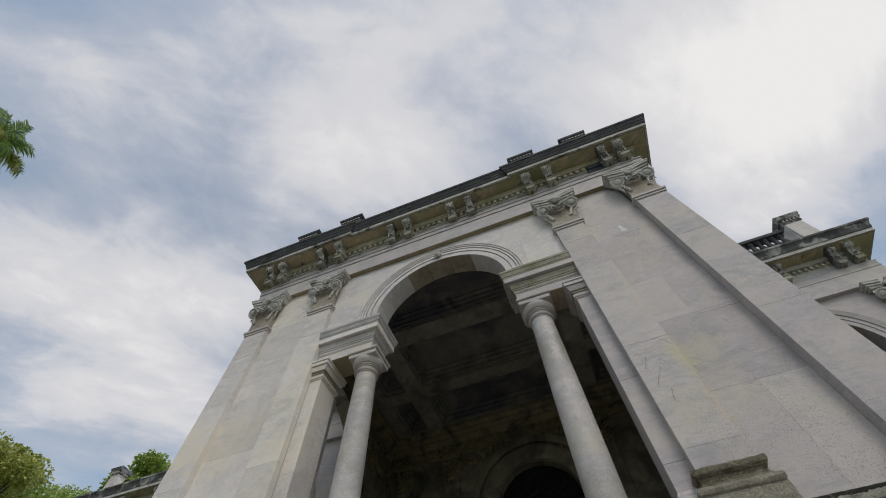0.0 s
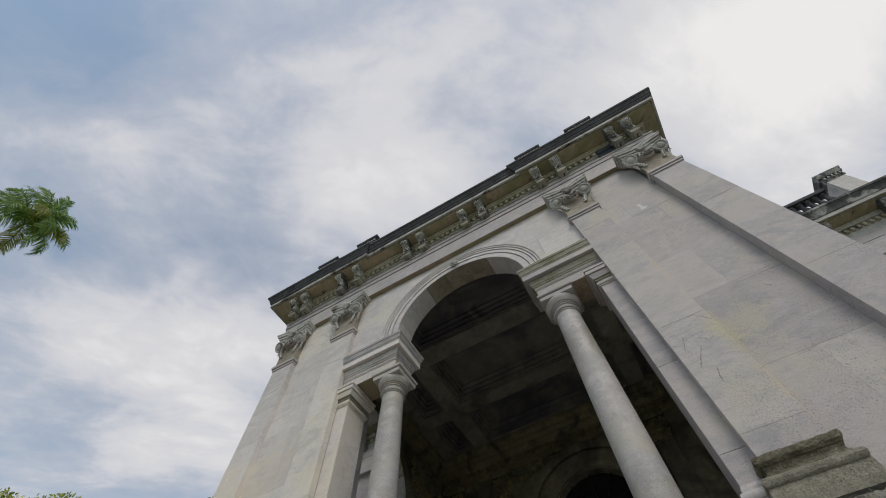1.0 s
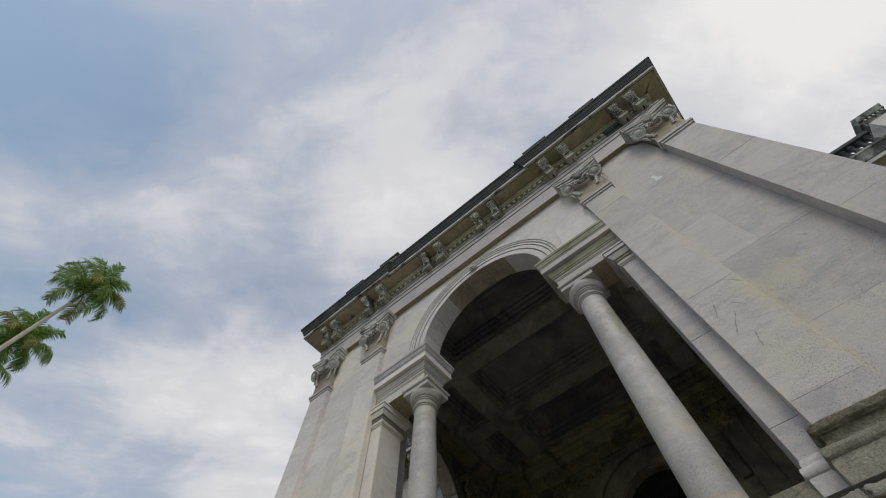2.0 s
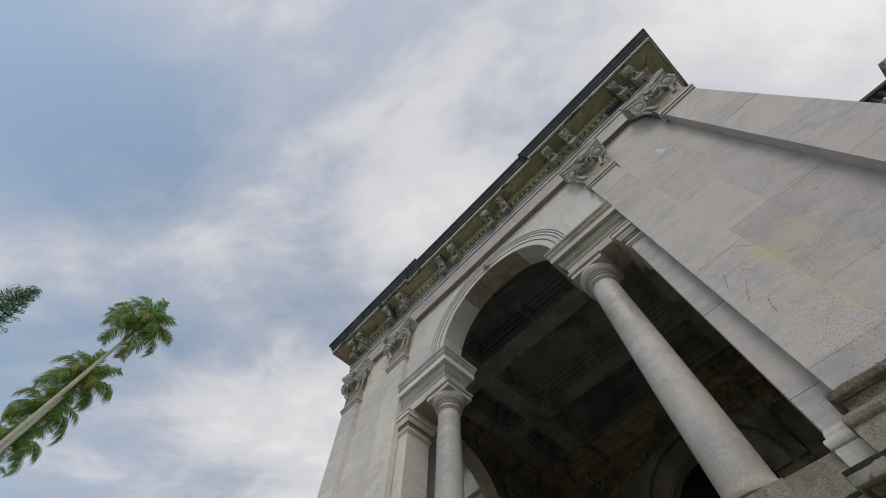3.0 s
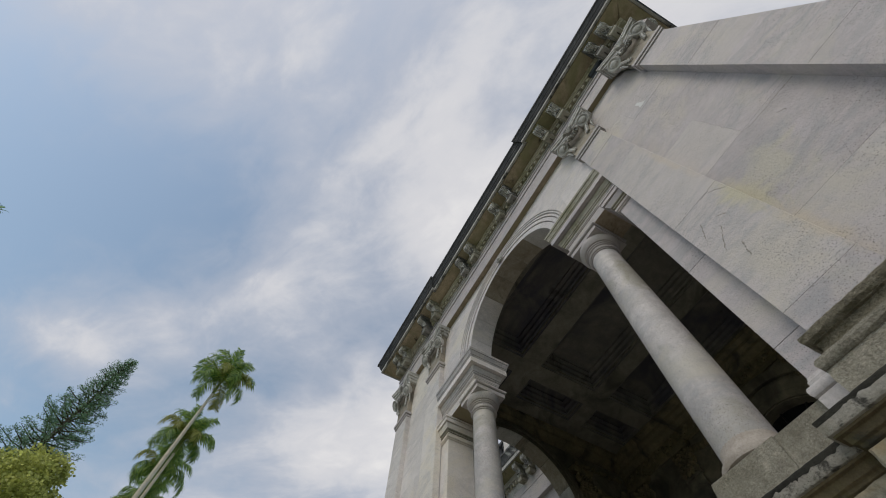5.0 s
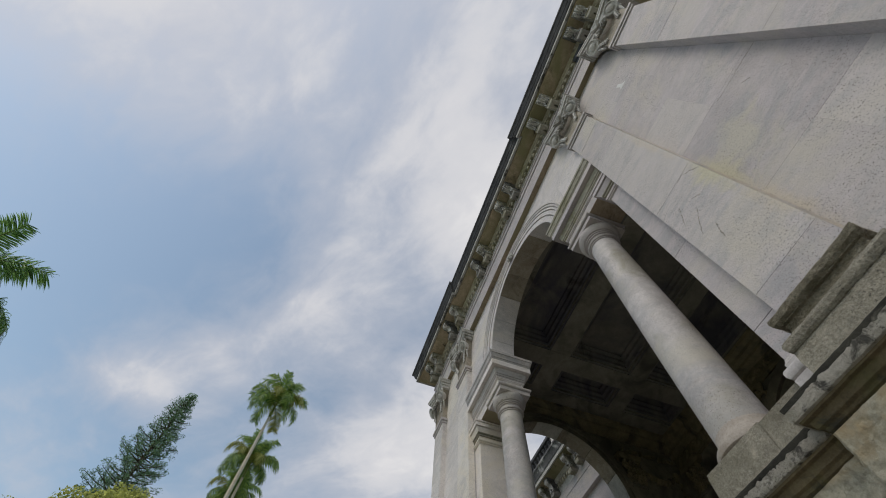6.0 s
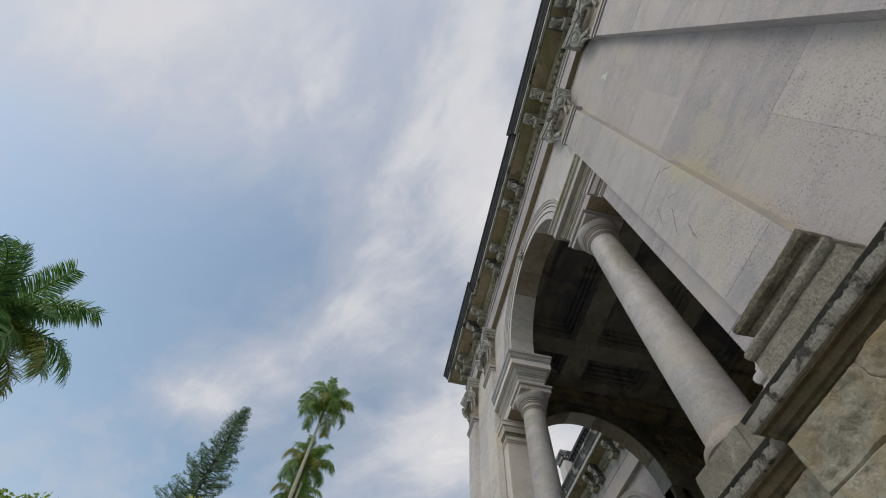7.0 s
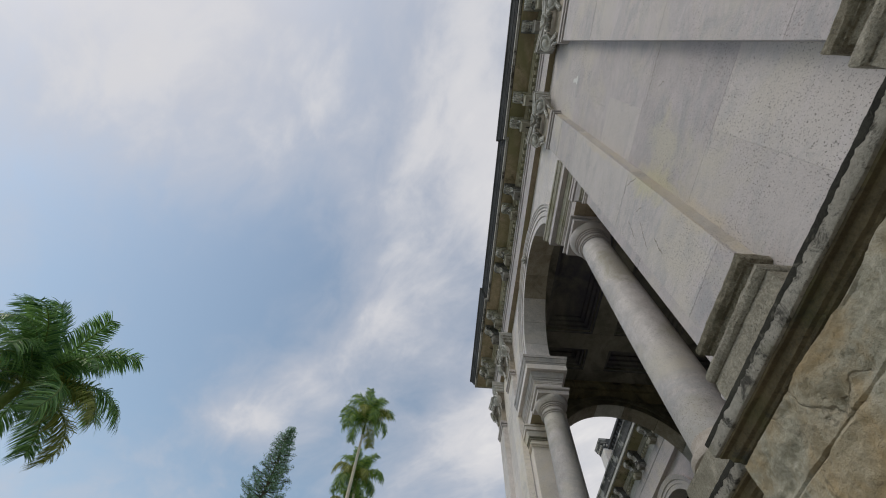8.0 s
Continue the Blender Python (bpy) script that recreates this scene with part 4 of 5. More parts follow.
part("soffit_strip", Shape().box(-PIER_OUT, PIER_OUT, 0.044, RECESS + 0.02, CAP_TOP - 0.004, CAP_TOP + 0.003), SOFFIT, entablature, "damp brown underside of the architrave", smooth=False)
part("frieze", Shape().sweep(round_path, [(-0.5, 11.87), (0.06, 11.87), (0.06, 11.93), (0.02, 11.94), (0.02, 12.16), (0.05, 12.17), (0.06, 12.20), (-0.5, 12.21)]), CARVED, entablature)
part("dentil_ground", Shape().sweep(round_path, [(-0.5, 12.20), (0.03, 12.20), (0.03, 12.36), (0.12, 12.37), (0.135, 12.42), (0.17, 12.45), (0.18, 12.50), (-0.5, 12.51)]), DENTIL, entablature)
part("cornice_soffit", Shape().sweep(step_path, [(-0.6, 12.54), (0.52, 12.54), (0.545, 12.535), (0.545, 12.60), (-0.6, 12.60)]), CORNICE_SOFFIT, entablature, "ochre, mossy cornice soffit", smooth=False)
part("corona", Shape().sweep(step_path, [(-0.6, 12.60), (0.55, 12.60), (0.56, 12.545), (0.615, 12.545), (0.62, 12.68), (-0.6, 12.685)]), CORONA, entablature, "pale corona fillet streaked with black")
part("crown_moulding", Shape().sweep(step_path, [(-0.6, 12.68), (0.64, 12.68), (0.65, 12.72), (0.665, 12.74), (0.668, 12.79), (0.69, 12.81), (0.70, 12.86), (0.735, 12.91), (0.74, 12.93), (0.762, 12.94), (0.768, TOP), (-0.6, TOP + 0.01)]), BLACKENED, entablature, "blackened crown moulding")

dentil = mesh_of("dentil", Shape().box(-0.045, 0.045, -0.085, 0.0, 12.215, 12.35, 0.012), DENTIL, False)
for i in range(66):
    x = -5.55 + i * 11.1 / 65
    o = part("dentil", dentil, CARVED, entablature)
    o.location = (x, BASE_Y - 0.028, 0)


def build_console(parent, mat, note):
    """An S-shaped bracket under the cornice, with a curling leaf and a heavy foot."""
    side = [(0.0, 12.49), (-0.43, 12.50), (-0.465, 12.475), (-0.48, 12.43), (-0.468, 12.385), (-0.43, 12.355), (-0.385, 12.345), (-0.34, 12.32), (-0.305, 12.275), (-0.285, 12.215), (-0.275, 12.15), (-0.28, 12.10), (-0.295, 12.06), (0.0, 12.05)]
    b = Shape()
    n = len(side)
    hw = 0.095
    b.add([(-hw, y, z) for y, z in side] + [(hw, y, z) for y, z in side], [tuple(range(n)), tuple(range(2 * n - 1, n - 1, -1))] + [(i, i + n, (i + 1) % n + n, (i + 1) % n) for i in range(n)])
    c = part("console", b, mat, parent, note)
    for s in (-1, 1):
        for (cy, cz, r) in ((-0.375, 12.415, 0.094), (-0.19, 12.14, 0.075)):
            rings = [[(s * (hw + d), cy + rr * math.cos(k * math.pi / 8), cz + rr * math.sin(k * math.pi / 8)) for k in range(16)] for d, rr in ((-0.01, r), (0.022, r), (0.032, r * 0.82), (0.004, r * 0.72), (0.006, r * 0.5), (0.034, r * 0.42), (0.038, 0.012))]
            part("scroll", Shape().rings(rings), mat, c)
        part("rim", Shape().tube([(s * hw * 0.92, y - 0.006, z) for y, z in side[1:13]], [0.016] * 12, 6), HIGHLIT, c)
    # the leaf: a ribbed sheet laid over the front, its tip curling out
    way = side[1:10] + [(-0.30, 12.165), (-0.335, 12.135), (-0.37, 12.145)]
    wide = [0.05, 0.066, 0.074, 0.078, 0.076, 0.072, 0.072, 0.070, 0.064, 0.054, 0.040, 0.016]
    lift = (0.004, 0.030, 0.014, 0.040, 0.014, 0.030, 0.004)
    rings = []
    for i, (y, z) in enumerate(way):
        d = (Vector(way[min(i + 1, len(way) - 1)]) - Vector(way[max(i - 1, 0)])).normalized()
        out = Vector((d.y, -d.x)) if d.y < 0 else Vector((-d.y, d.x))
        if out.x > 0.3:
            out = -out
        front = [(wide[i] * (k / 3 - 1), y + out.x * lift[k], z + out.y * lift[k]) for k in range(7)]
        back = [(wide[i] * (1 - k / 3), y - out.x * 0.008, z - out.y * 0.008) for k in range(7)]
        rings.append(front + back)
    # rims, leaf and lobes all wear the painted-in highlight tone
    part("leaf", Shape().rings(rings), HIGHLIT, c, "pale leaf with its highlights in the colour")
    for s in (-1, 1):
        for (y, z, r) in ((-0.478, 12.425, 0.030), (-0.39, 12.345, 0.028), (-0.30, 12.24, 0.024)):
            part("lobe", Shape().blob((s * 0.074, y, z), (r, r * 0.8, r * 1.3), 6, 4, 20 * s), HIGHLIT, c)
    sq = [(-0.115, 0.0), (-0.115, -0.29), (0.115, -0.29), (0.115, 0.0)]
    part("foot", Shape().sweep(sq, [(-0.1, 11.882), (-0.03, 11.882), (-0.008, 11.90), (0.0, 11.93), (0.0, 12.025), (-0.014, 12.03), (-0.014, 12.04), (0.012, 12.044), (0.018, 12.068), (-0.1, 12.07)]), DARK_CARVED if mat == DARK_SCROLL else MOSS_BED, c, "damp-stained foot block")
    part("cap", Shape().sweep([(-0.11, 0.0), (-0.11, -0.47), (0.11, -0.47), (0.11, 0.0)], [(-0.1, 12.47), (0.0, 12.47), (0.008, 12.49), (0.022, 12.498), (0.026, 12.538), (-0.1, 12.538)]), mat, c)
    return c


CONSOLES = [5.40, 4.95, 3.42, 2.82, 1.08, 0.52, -0.84, -1.36, -3.05, -3.66, -4.98, -5.42]
console = build_console(entablature, CARVED, "carved scroll console")
dark_console = build_console(entablature, DARK_SCROLL, "carved scroll console, blackened by damp")
green_console = build_console(entablature, GREEN_SCROLL, "carved scroll console, green with moss")
console.location = (CONSOLES[0], BASE_Y - 0.02, 0)
dark_console.location = (CONSOLES[1], BASE_Y - 0.02, 0)
green_console.location = (CONSOLES[2], BASE_Y - 0.02, 0)


def copy_console(x, y, turn=0, src=None):
    m = copy_thing(src or console, pose(x, y, 0, 0, 0, turn))
    m.parent = entablature
    return m


for i, x in enumerate(CONSOLES[3:]):
    copy_console(x, BASE_Y - 0.02 + (0.05 if abs(x) < 2 else 0), 0, (green_console, dark_console, green_console, green_console, dark_console)[i % 5])
for s in (-1, 1):
    copy_console(s * (BASE_X - 0.02), 0.6, 90 * s)
WET = surface("wet_black_stone", (0.02, 0.027, 0.038), (0.10, 0.11, 0.13), 2.5, 0.6, 0.3, (0.20, 0.20, 0.20), (0.58, 0.72), 2.4)
part("damp_stain", Shape().box(4.44, 4.84, BASE_Y - 0.120, BASE_Y - 0.02, 12.19, 12.50, 0.02).box(4.42, 4.86, BASE_Y - 0.066, BASE_Y - 0.02, 11.872, 12.19, 0.004), WET, entablature, "wet blue-black patch of stone", smooth=False)


# parapet blocks on the cornice
def build_block(w, d, h):
    b = thing("parapet_block", "blackened stone parapet block with stepped cap", "parapet", "parapet blocks")
    part("body", Shape().box(-w / 2, w / 2, 0, d, TOP - 0.02, TOP + h - 0.16, 0.01), BLACKENED, b)
    part("cap", Shape().sweep([(-w / 2, d), (-w / 2, 0), (w / 2, 0), (w / 2, d), (-w / 2, d)], [(-0.1, TOP + h - 0.17), (0.01, TOP + h - 0.17), (0.03, TOP + h - 0.12), (0.035, TOP + h - 0.10), (0.055, TOP + h - 0.09), (0.06, TOP + h - 0.03), (0.07, TOP + h), (-0.1, TOP + h + 0.01)]), BLACKENED, b)
    tooth = mesh_of("tooth", Shape().box(-0.03, 0.03, -0.03, 0.01, TOP + h - 0.23, TOP + h - 0.17, 0.005), CARVED, False)
    for i in range(7):
        o = part("tooth", tooth, CARVED, b)
        o.location = (-w / 2 + 0.06 + i * (w - 0.12) / 6, 0, 0)
    return b


block = build_block(0.72, 0.7, 1.50)
block.location = (3.02, -0.22, 0)
for x, y in ((4.72, -0.22), (-3.04, -0.22), (-4.70, -0.22), (0.84, 0.17), (-1.18, 0.17)):
    copy_thing(block, pose(x, y, 0))
parapet = part("parapet_course", Shape().sweep([(-SIDE_X, 6), (-SIDE_X, 1.2), (-BASE_X, 1.2), (-BASE_X, 0.2), (BASE_X, 0.2), (BASE_X, 1.2), (SIDE_X, 1.2), (SIDE_X, 6)], [(-0.5, TOP), (0.1, TOP), (0.1, TOP + 0.22), (-0.5, TOP + 0.23)]), BLACKENED)
tagged(parapet, "low blackened blocking course above the cornice", "parapet", kind="structure")
roof = part("roof", Shape().box(-4.7, 4.7, 1.0, BACK_Y + 0.3, 12.0, TOP + 0.05).box(-5.5, 5.5, 0.3, 1.0, 11.1, TOP + 0.05), BLACKENED, smooth=False)
tagged(roof, "flat stone roof of the portico", "roof", kind="structure")

# ledge and rock-faced base of the piers
ledge_prof = [(-0.3, LEDGE - 0.07), (-0.02, LEDGE - 0.07), (0.06, LEDGE - 0.072), (0.135, LEDGE - 0.076), (0.145, LEDGE - 0.086), (0.146, LEDGE - 0.11), (0.144, LEDGE - 0.13), (0.146, LEDGE - 0.157), (0.14, LEDGE - 0.17), (0.125, LEDGE - 0.175), (-0.3, LEDGE - 0.175)]
lichen_prof = [(0.06, LEDGE - 0.078), (0.145, LEDGE - 0.108), (0.150, LEDGE - 0.080), (0.149, LEDGE - 0.074), (0.141, LEDGE - 0.066), (0.11, LEDGE - 0.056), (0.06, LEDGE - 0.060)]
under_prof = [(-0.3, LEDGE - 0.175), (0.125, LEDGE - 0.175), (0.122, LEDGE - 0.188), (0.098, LEDGE - 0.192), (0.094, LEDGE - 0.212), (0.088, LEDGE - 0.235), (0.07, LEDGE - 0.245), (0.066, LEDGE - 0.262), (0.045, LEDGE - 0.275), (0.03, LEDGE - 0.31), (-0.3, LEDGE - 0.31)]
ledge = thing("stone_ledge", "projecting granite ledge course with mossy moulded underside, its shade in the colour", "ledge", kind="structure")
for s in (1, -1):
    pth = [(2.645, 1.0), (2.645, -0.01), (5.75, -0.01), (5.75, 1.2)]
    cpth = [(1.53, 0.95), (1.53, 0.13), (2.60, 0.13)]
    for path, nm in ((pth, "pier"), (cpth, "column")):
        low = -0.09 if nm == "column" else -0.04
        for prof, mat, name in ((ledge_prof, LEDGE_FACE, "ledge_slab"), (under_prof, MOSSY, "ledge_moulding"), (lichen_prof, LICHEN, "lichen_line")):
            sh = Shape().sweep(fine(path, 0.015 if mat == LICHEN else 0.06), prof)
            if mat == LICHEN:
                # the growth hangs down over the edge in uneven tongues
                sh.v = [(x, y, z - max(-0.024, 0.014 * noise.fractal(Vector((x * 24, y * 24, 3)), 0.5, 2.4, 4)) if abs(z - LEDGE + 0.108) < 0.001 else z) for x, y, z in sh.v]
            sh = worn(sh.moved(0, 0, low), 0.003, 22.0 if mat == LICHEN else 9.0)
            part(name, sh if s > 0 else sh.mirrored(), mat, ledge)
    top = Shape().box(1.53, 2.66, 0.16, 0.95, LEDGE - 0.38, LEDGE - 0.165).box(2.66, 5.74, 0.0, 1.0, LEDGE - 0.3, LEDGE - 0.1)
    part("ledge_bed", top if s > 0 else top.mirrored(), GRANITE, ledge, smooth=False)

# ---- inside the portico ----
R_SIDE, SIDE_Z = 1.80, 8.52   # side arches: radius, height of the centre
wall_side = tagged(new("wall_side"), "stained plaster side walls with round arches, their dimness in the colour", "wall", kind="structure")


def swapped(sh, s=1):
    """Turns a shape built along x into one along y, at the left (s=-1) or right (s=1)."""
    t = Shape()
    t.v, t.f = [(s * y, x, z) for x, y, z in sh.v], [f[::-1] for f in sh.f]
    return t


for s in (-1, 1):
    w = Shape()
    arch_wall(w, 0.80, BACK_Y + 0.2, SIDE_Z, 12.0, SIDE_Y, SIDE_Z, R_SIDE, SIDE_IN, SIDE_OUT)
    w.box(0.80, SIDE_Y - R_SIDE, SIDE_IN, SIDE_OUT, 0, SIDE_Z).box(SIDE_Y + R_SIDE, BACK_Y + 0.2, SIDE_IN, SIDE_OUT, 0, SIDE_Z)
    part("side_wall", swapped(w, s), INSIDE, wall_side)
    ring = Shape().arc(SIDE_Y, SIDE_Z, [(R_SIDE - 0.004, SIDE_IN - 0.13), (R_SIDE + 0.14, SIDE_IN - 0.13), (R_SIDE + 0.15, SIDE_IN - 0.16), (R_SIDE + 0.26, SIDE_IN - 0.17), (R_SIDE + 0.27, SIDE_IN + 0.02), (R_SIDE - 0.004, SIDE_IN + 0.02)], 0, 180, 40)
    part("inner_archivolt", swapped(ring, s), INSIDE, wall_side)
    for i, (a0, a1) in enumerate(((0, 24), (24, 50), (50, 78), (78, 103), (103, 130), (130, 156), (156, 180))):
        v = Shape().arc(SIDE_Y, SIDE_Z, [(R_SIDE - 0.02, SIDE_IN - 0.12), (R_SIDE - 0.02, SIDE_OUT + 0.02), (R_SIDE + 0.02, SIDE_OUT + 0.02), (R_SIDE + 0.02, SIDE_IN - 0.12)], a0 + 0.2, a1 - 0.2, 6)
        part("voussoir", swapped(v, s), STAINED if i % 3 else CARVED, wall_side)
    for ya in (SIDE_Y - R_SIDE - 0.45, SIDE_Y + R_SIDE):
        imp = Shape().box(ya, ya + 0.45, SIDE_IN - 0.10, SIDE_OUT, SIDE_Z - 0.28, SIDE_Z, 0.02)
        part("impost_band", swapped(imp, s), INSIDE, wall_side)

wall_back = tagged(new("wall_back"), "stained back wall with arched doorway, its dimness in the colour", "wall", kind="structure")
b = Shape()
arch_wall(b, -SIDE_IN, SIDE_IN, 7.93, 12.0, 0.24, 7.93, 1.23, BACK_Y, BACK_Y + 0.5)
b.box(-SIDE_IN, 0.24 - 1.23, BACK_Y, BACK_Y + 0.5, 0, 7.93).box(0.24 + 1.23, SIDE_IN, BACK_Y, BACK_Y + 0.5, 0, 7.93)
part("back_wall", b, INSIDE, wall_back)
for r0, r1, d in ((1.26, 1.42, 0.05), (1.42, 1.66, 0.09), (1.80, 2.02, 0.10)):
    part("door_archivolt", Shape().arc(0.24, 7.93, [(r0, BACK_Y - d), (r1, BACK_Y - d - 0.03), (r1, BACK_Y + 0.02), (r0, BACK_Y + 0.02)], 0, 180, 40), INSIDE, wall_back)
door = thing("doorway", "tall arched glazed door, nearly black inside the porch", "door")
part("glass", Shape().slabbed([(0.24 - 1.22, 2.2), (0.24 + 1.22, 2.2)] + [(0.24 + 1.22 * math.cos(radians(a)), 7.93 + 1.27 * math.sin(radians(a))) for a in range(0, 181, 8)], BACK_Y + 0.30, BACK_Y + 0.33), GLASSY, door, smooth=False)
for a in (30, 60, 90, 120, 150):
    p0 = Vector((0.24 + 0.45 * math.cos(radians(a)), BACK_Y + 0.27, 7.93 + 0.45 * math.sin(radians(a))))
    p1 = Vector((0.24 + 1.20 * math.cos(radians(a)), BACK_Y + 0.27, 7.93 + 1.25 * math.sin(radians(a))))
    part("glazing_bar", Shape().tube([p0, p1], 0.025, 6), WOOD, door)
part("fan_ring", Shape().arc(0.24, 7.93, [(0.42, BACK_Y + 0.24), (0.48, BACK_Y + 0.24), (0.48, BACK_Y + 0.30), (0.42, BACK_Y + 0.30)], 0, 180, 24), WOOD, door)
part("transom", Shape().box(0.24 - 1.22, 0.24 + 1.22, BACK_Y + 0.2, BACK_Y + 0.31, 7.83, 7.95, 0.01), WOOD, door)
for x in (0.24 - 1.16, 0.24 - 0.04, 0.24 + 1.08):
    part("stile", Shape().box(x, x + 0.08, BACK_Y + 0.22, BACK_Y + 0.31, 2.2, 7.84, 0.01), WOOD, door)

floor = part("floor", Shape().box(-SIDE_IN - 0.3, SIDE_IN + 0.3, 0.95, BACK_Y + 0.6, 0.0, 2.2).box(-1.42, 1.42, 0.3, 0.95, 0, 2.2), PAVE, smooth=False)
tagged(floor, "worn stone floor of the portico", "floor", kind="structure")

# coffered ceiling, one mesh; the coffers' shade is put into their darker colour
ceil = Shape()
ceil.box(-SIDE_IN, SIDE_IN, 0.58, BACK_Y, CEIL + 0.42, 11.9)
beam_x = [(-SIDE_IN, -3.70), (-2.95, -2.42), (2.42, 2.95), (3.70, SIDE_IN)]
beam_y = [(0.58, 1.0), (2.34, 2.92), (4.75, 5.22), (6.86, BACK_Y)]
for x0, x1 in beam_x:
    ceil.box(x0, x1, 0.60, BACK_Y, CEIL, CEIL + 0.43)
for y0, y1 in beam_y:
    ceil.box(-SIDE_IN, SIDE_IN, y0, y1, CEIL + 0.004, CEIL + 0.43)
cof = [(0.02, CEIL + 0.02), (0.05, CEIL + 0.03), (0.06, CEIL + 0.10), (0.11, CEIL + 0.12), (0.13, CEIL + 0.20), (0.19, CEIL + 0.24), (0.20, CEIL + 0.32), (0.27, CEIL + 0.36), (0.28, CEIL + 0.43), (-0.02, CEIL + 0.43), (-0.02, CEIL + 0.02)]
for (_, x0), (x1, _) in zip(beam_x, beam_x[1:]):
    for (_, y0), (y1, _) in zip(beam_y, beam_y[1:]):
        ceil.sweep([(x0, (y0 + y1) / 2), (x0, y1), (x1, y1), (x1, y0), (x0, y0), (x0, (y0 + y1) / 2)], cof)
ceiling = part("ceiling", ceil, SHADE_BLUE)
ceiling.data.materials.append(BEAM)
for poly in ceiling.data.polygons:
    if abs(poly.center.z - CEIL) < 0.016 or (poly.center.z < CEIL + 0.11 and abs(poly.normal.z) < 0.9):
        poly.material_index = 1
tagged(ceiling, "coffered porch ceiling in dark plaster, the coffers' shade in the colour", "ceiling", kind="structure")

# cornice round the room, with a band of carved foliage
inner_cornice = thing("inner_cornice", "dark carved plaster cornice round the porch room", "cornice", kind="structure")
room = [(-SIDE_IN, BACK_Y), (SIDE_IN, BACK_Y)]
cor = [(-0.05, 9.98), (0.04, 9.98), (0.05, 10.05), (0.03, 10.08), (0.03, 10.42), (0.07, 10.44), (0.10, 10.50), (0.15, 10.55), (0.16, 10.62), (0.24, 10.70), (0.25, 10.78), (0.34, 10.86), (0.36, CEIL - 0.002), (-0.05, CEIL - 0.002)]
part("cornice_run", Shape().sweep(room, cor), INSIDE_ORN, inner_cornice)
high = [(-0.05, 10.56)] + [(d, z) for d, z in cor if z > 10.56]
for way in ([(-SIDE_IN, 0.80), (-SIDE_IN, BACK_Y - 0.02)], [(SIDE_IN, BACK_Y - 0.02), (SIDE_IN, 0.80)]):
    part("cornice_run", Shape().sweep(way, high), INSIDE_ORN, inner_cornice)
rl = random.Random(3)
leafm = [mesh_of("scroll_leaf", Shape().blob((0, 0, 0), (0.10, 0.05, 0.07), 6, 4).blob((0.11, 0, 0.07), (0.06, 0.05, 0.05), 6, 4).blob((-0.10, 0, -0.06), (0.05, 0.04, 0.06), 6, 4), INSIDE_ORN), mesh_of("scroll_leaf", Shape().blob((0, 0, 0), (0.06, 0.06, 0.12), 6, 4, 30).blob((0.08, 0, -0.05), (0.07, 0.04, 0.04), 6, 4), INSIDE_ORN)]
for i in range(30):
    o = part("scroll_leaf", leafm[i % 2], INSIDE_ORN, inner_cornice)
    o.location, o.rotation_euler = (-4.2 + i * 0.29, BACK_Y - 0.04, 10.25), (0, rl.uniform(-0.5, 0.5), 0)
for i in [k for k in range(21) if abs(1.0 + k * 0.29 - SIDE_Y) > R_SIDE + 0.35]:
    o = part("scroll_leaf", leafm[i % 2], INSIDE_ORN, inner_cornice)
    o.location, o.rotation_euler = (-SIDE_IN + 0.04, 1.0 + i * 0.29, 10.25), (0, rl.uniform(-0.5, 0.5), radians(90))


# pilasters inside with leafy capitals, and swags on the walls
def inner_pilaster():
    p = thing("inner_pilaster", "dark plaster pilaster with leafy capital in the porch", "pilaster", "inner pilasters")
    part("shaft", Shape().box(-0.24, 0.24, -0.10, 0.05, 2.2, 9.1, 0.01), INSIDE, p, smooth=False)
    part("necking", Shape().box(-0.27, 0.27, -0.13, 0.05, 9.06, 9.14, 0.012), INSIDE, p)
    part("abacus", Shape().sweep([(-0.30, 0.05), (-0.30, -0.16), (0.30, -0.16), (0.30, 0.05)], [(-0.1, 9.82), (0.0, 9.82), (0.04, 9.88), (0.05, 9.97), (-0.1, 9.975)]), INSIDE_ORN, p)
    r = random.Random(5)
    for row in range(3):
        for k in range(4):
            x = -0.21 + 0.14 * k + (0.07 if row % 2 else 0)
            q = 9.14 + 0.2 * row
            lf = Shape().blob((x, -0.12, q + 0.09), (0.06, 0.05, 0.12), 7, 5, r.uniform(-12, 12)).blob((x + r.uniform(-0.02, 0.02), -0.18, q + 0.18), (0.055, 0.06, 0.04), 7, 4)
            for e in (-1, 1):
                lf.blob((x + e * 0.05, -0.13, q + 0.06), (0.03, 0.035, 0.055), 5, 4, 30 * e).blob((x + e * 0.045, -0.16, q + 0.14), (0.03, 0.035, 0.035), 5, 4, 40 * e)
            part("leaf", lf, INSIDE_ORN, p)
    return p


ip = inner_pilaster()
ip.location = (-2.30, BACK_Y, 0)
copy_thing(ip, pose(2.54, BACK_Y, 0))
copy_thing(ip, pose(-3.9, BACK_Y, 0))
copy_thing(ip, pose(-SIDE_IN, 5.35, 0, 0, 0, 90))


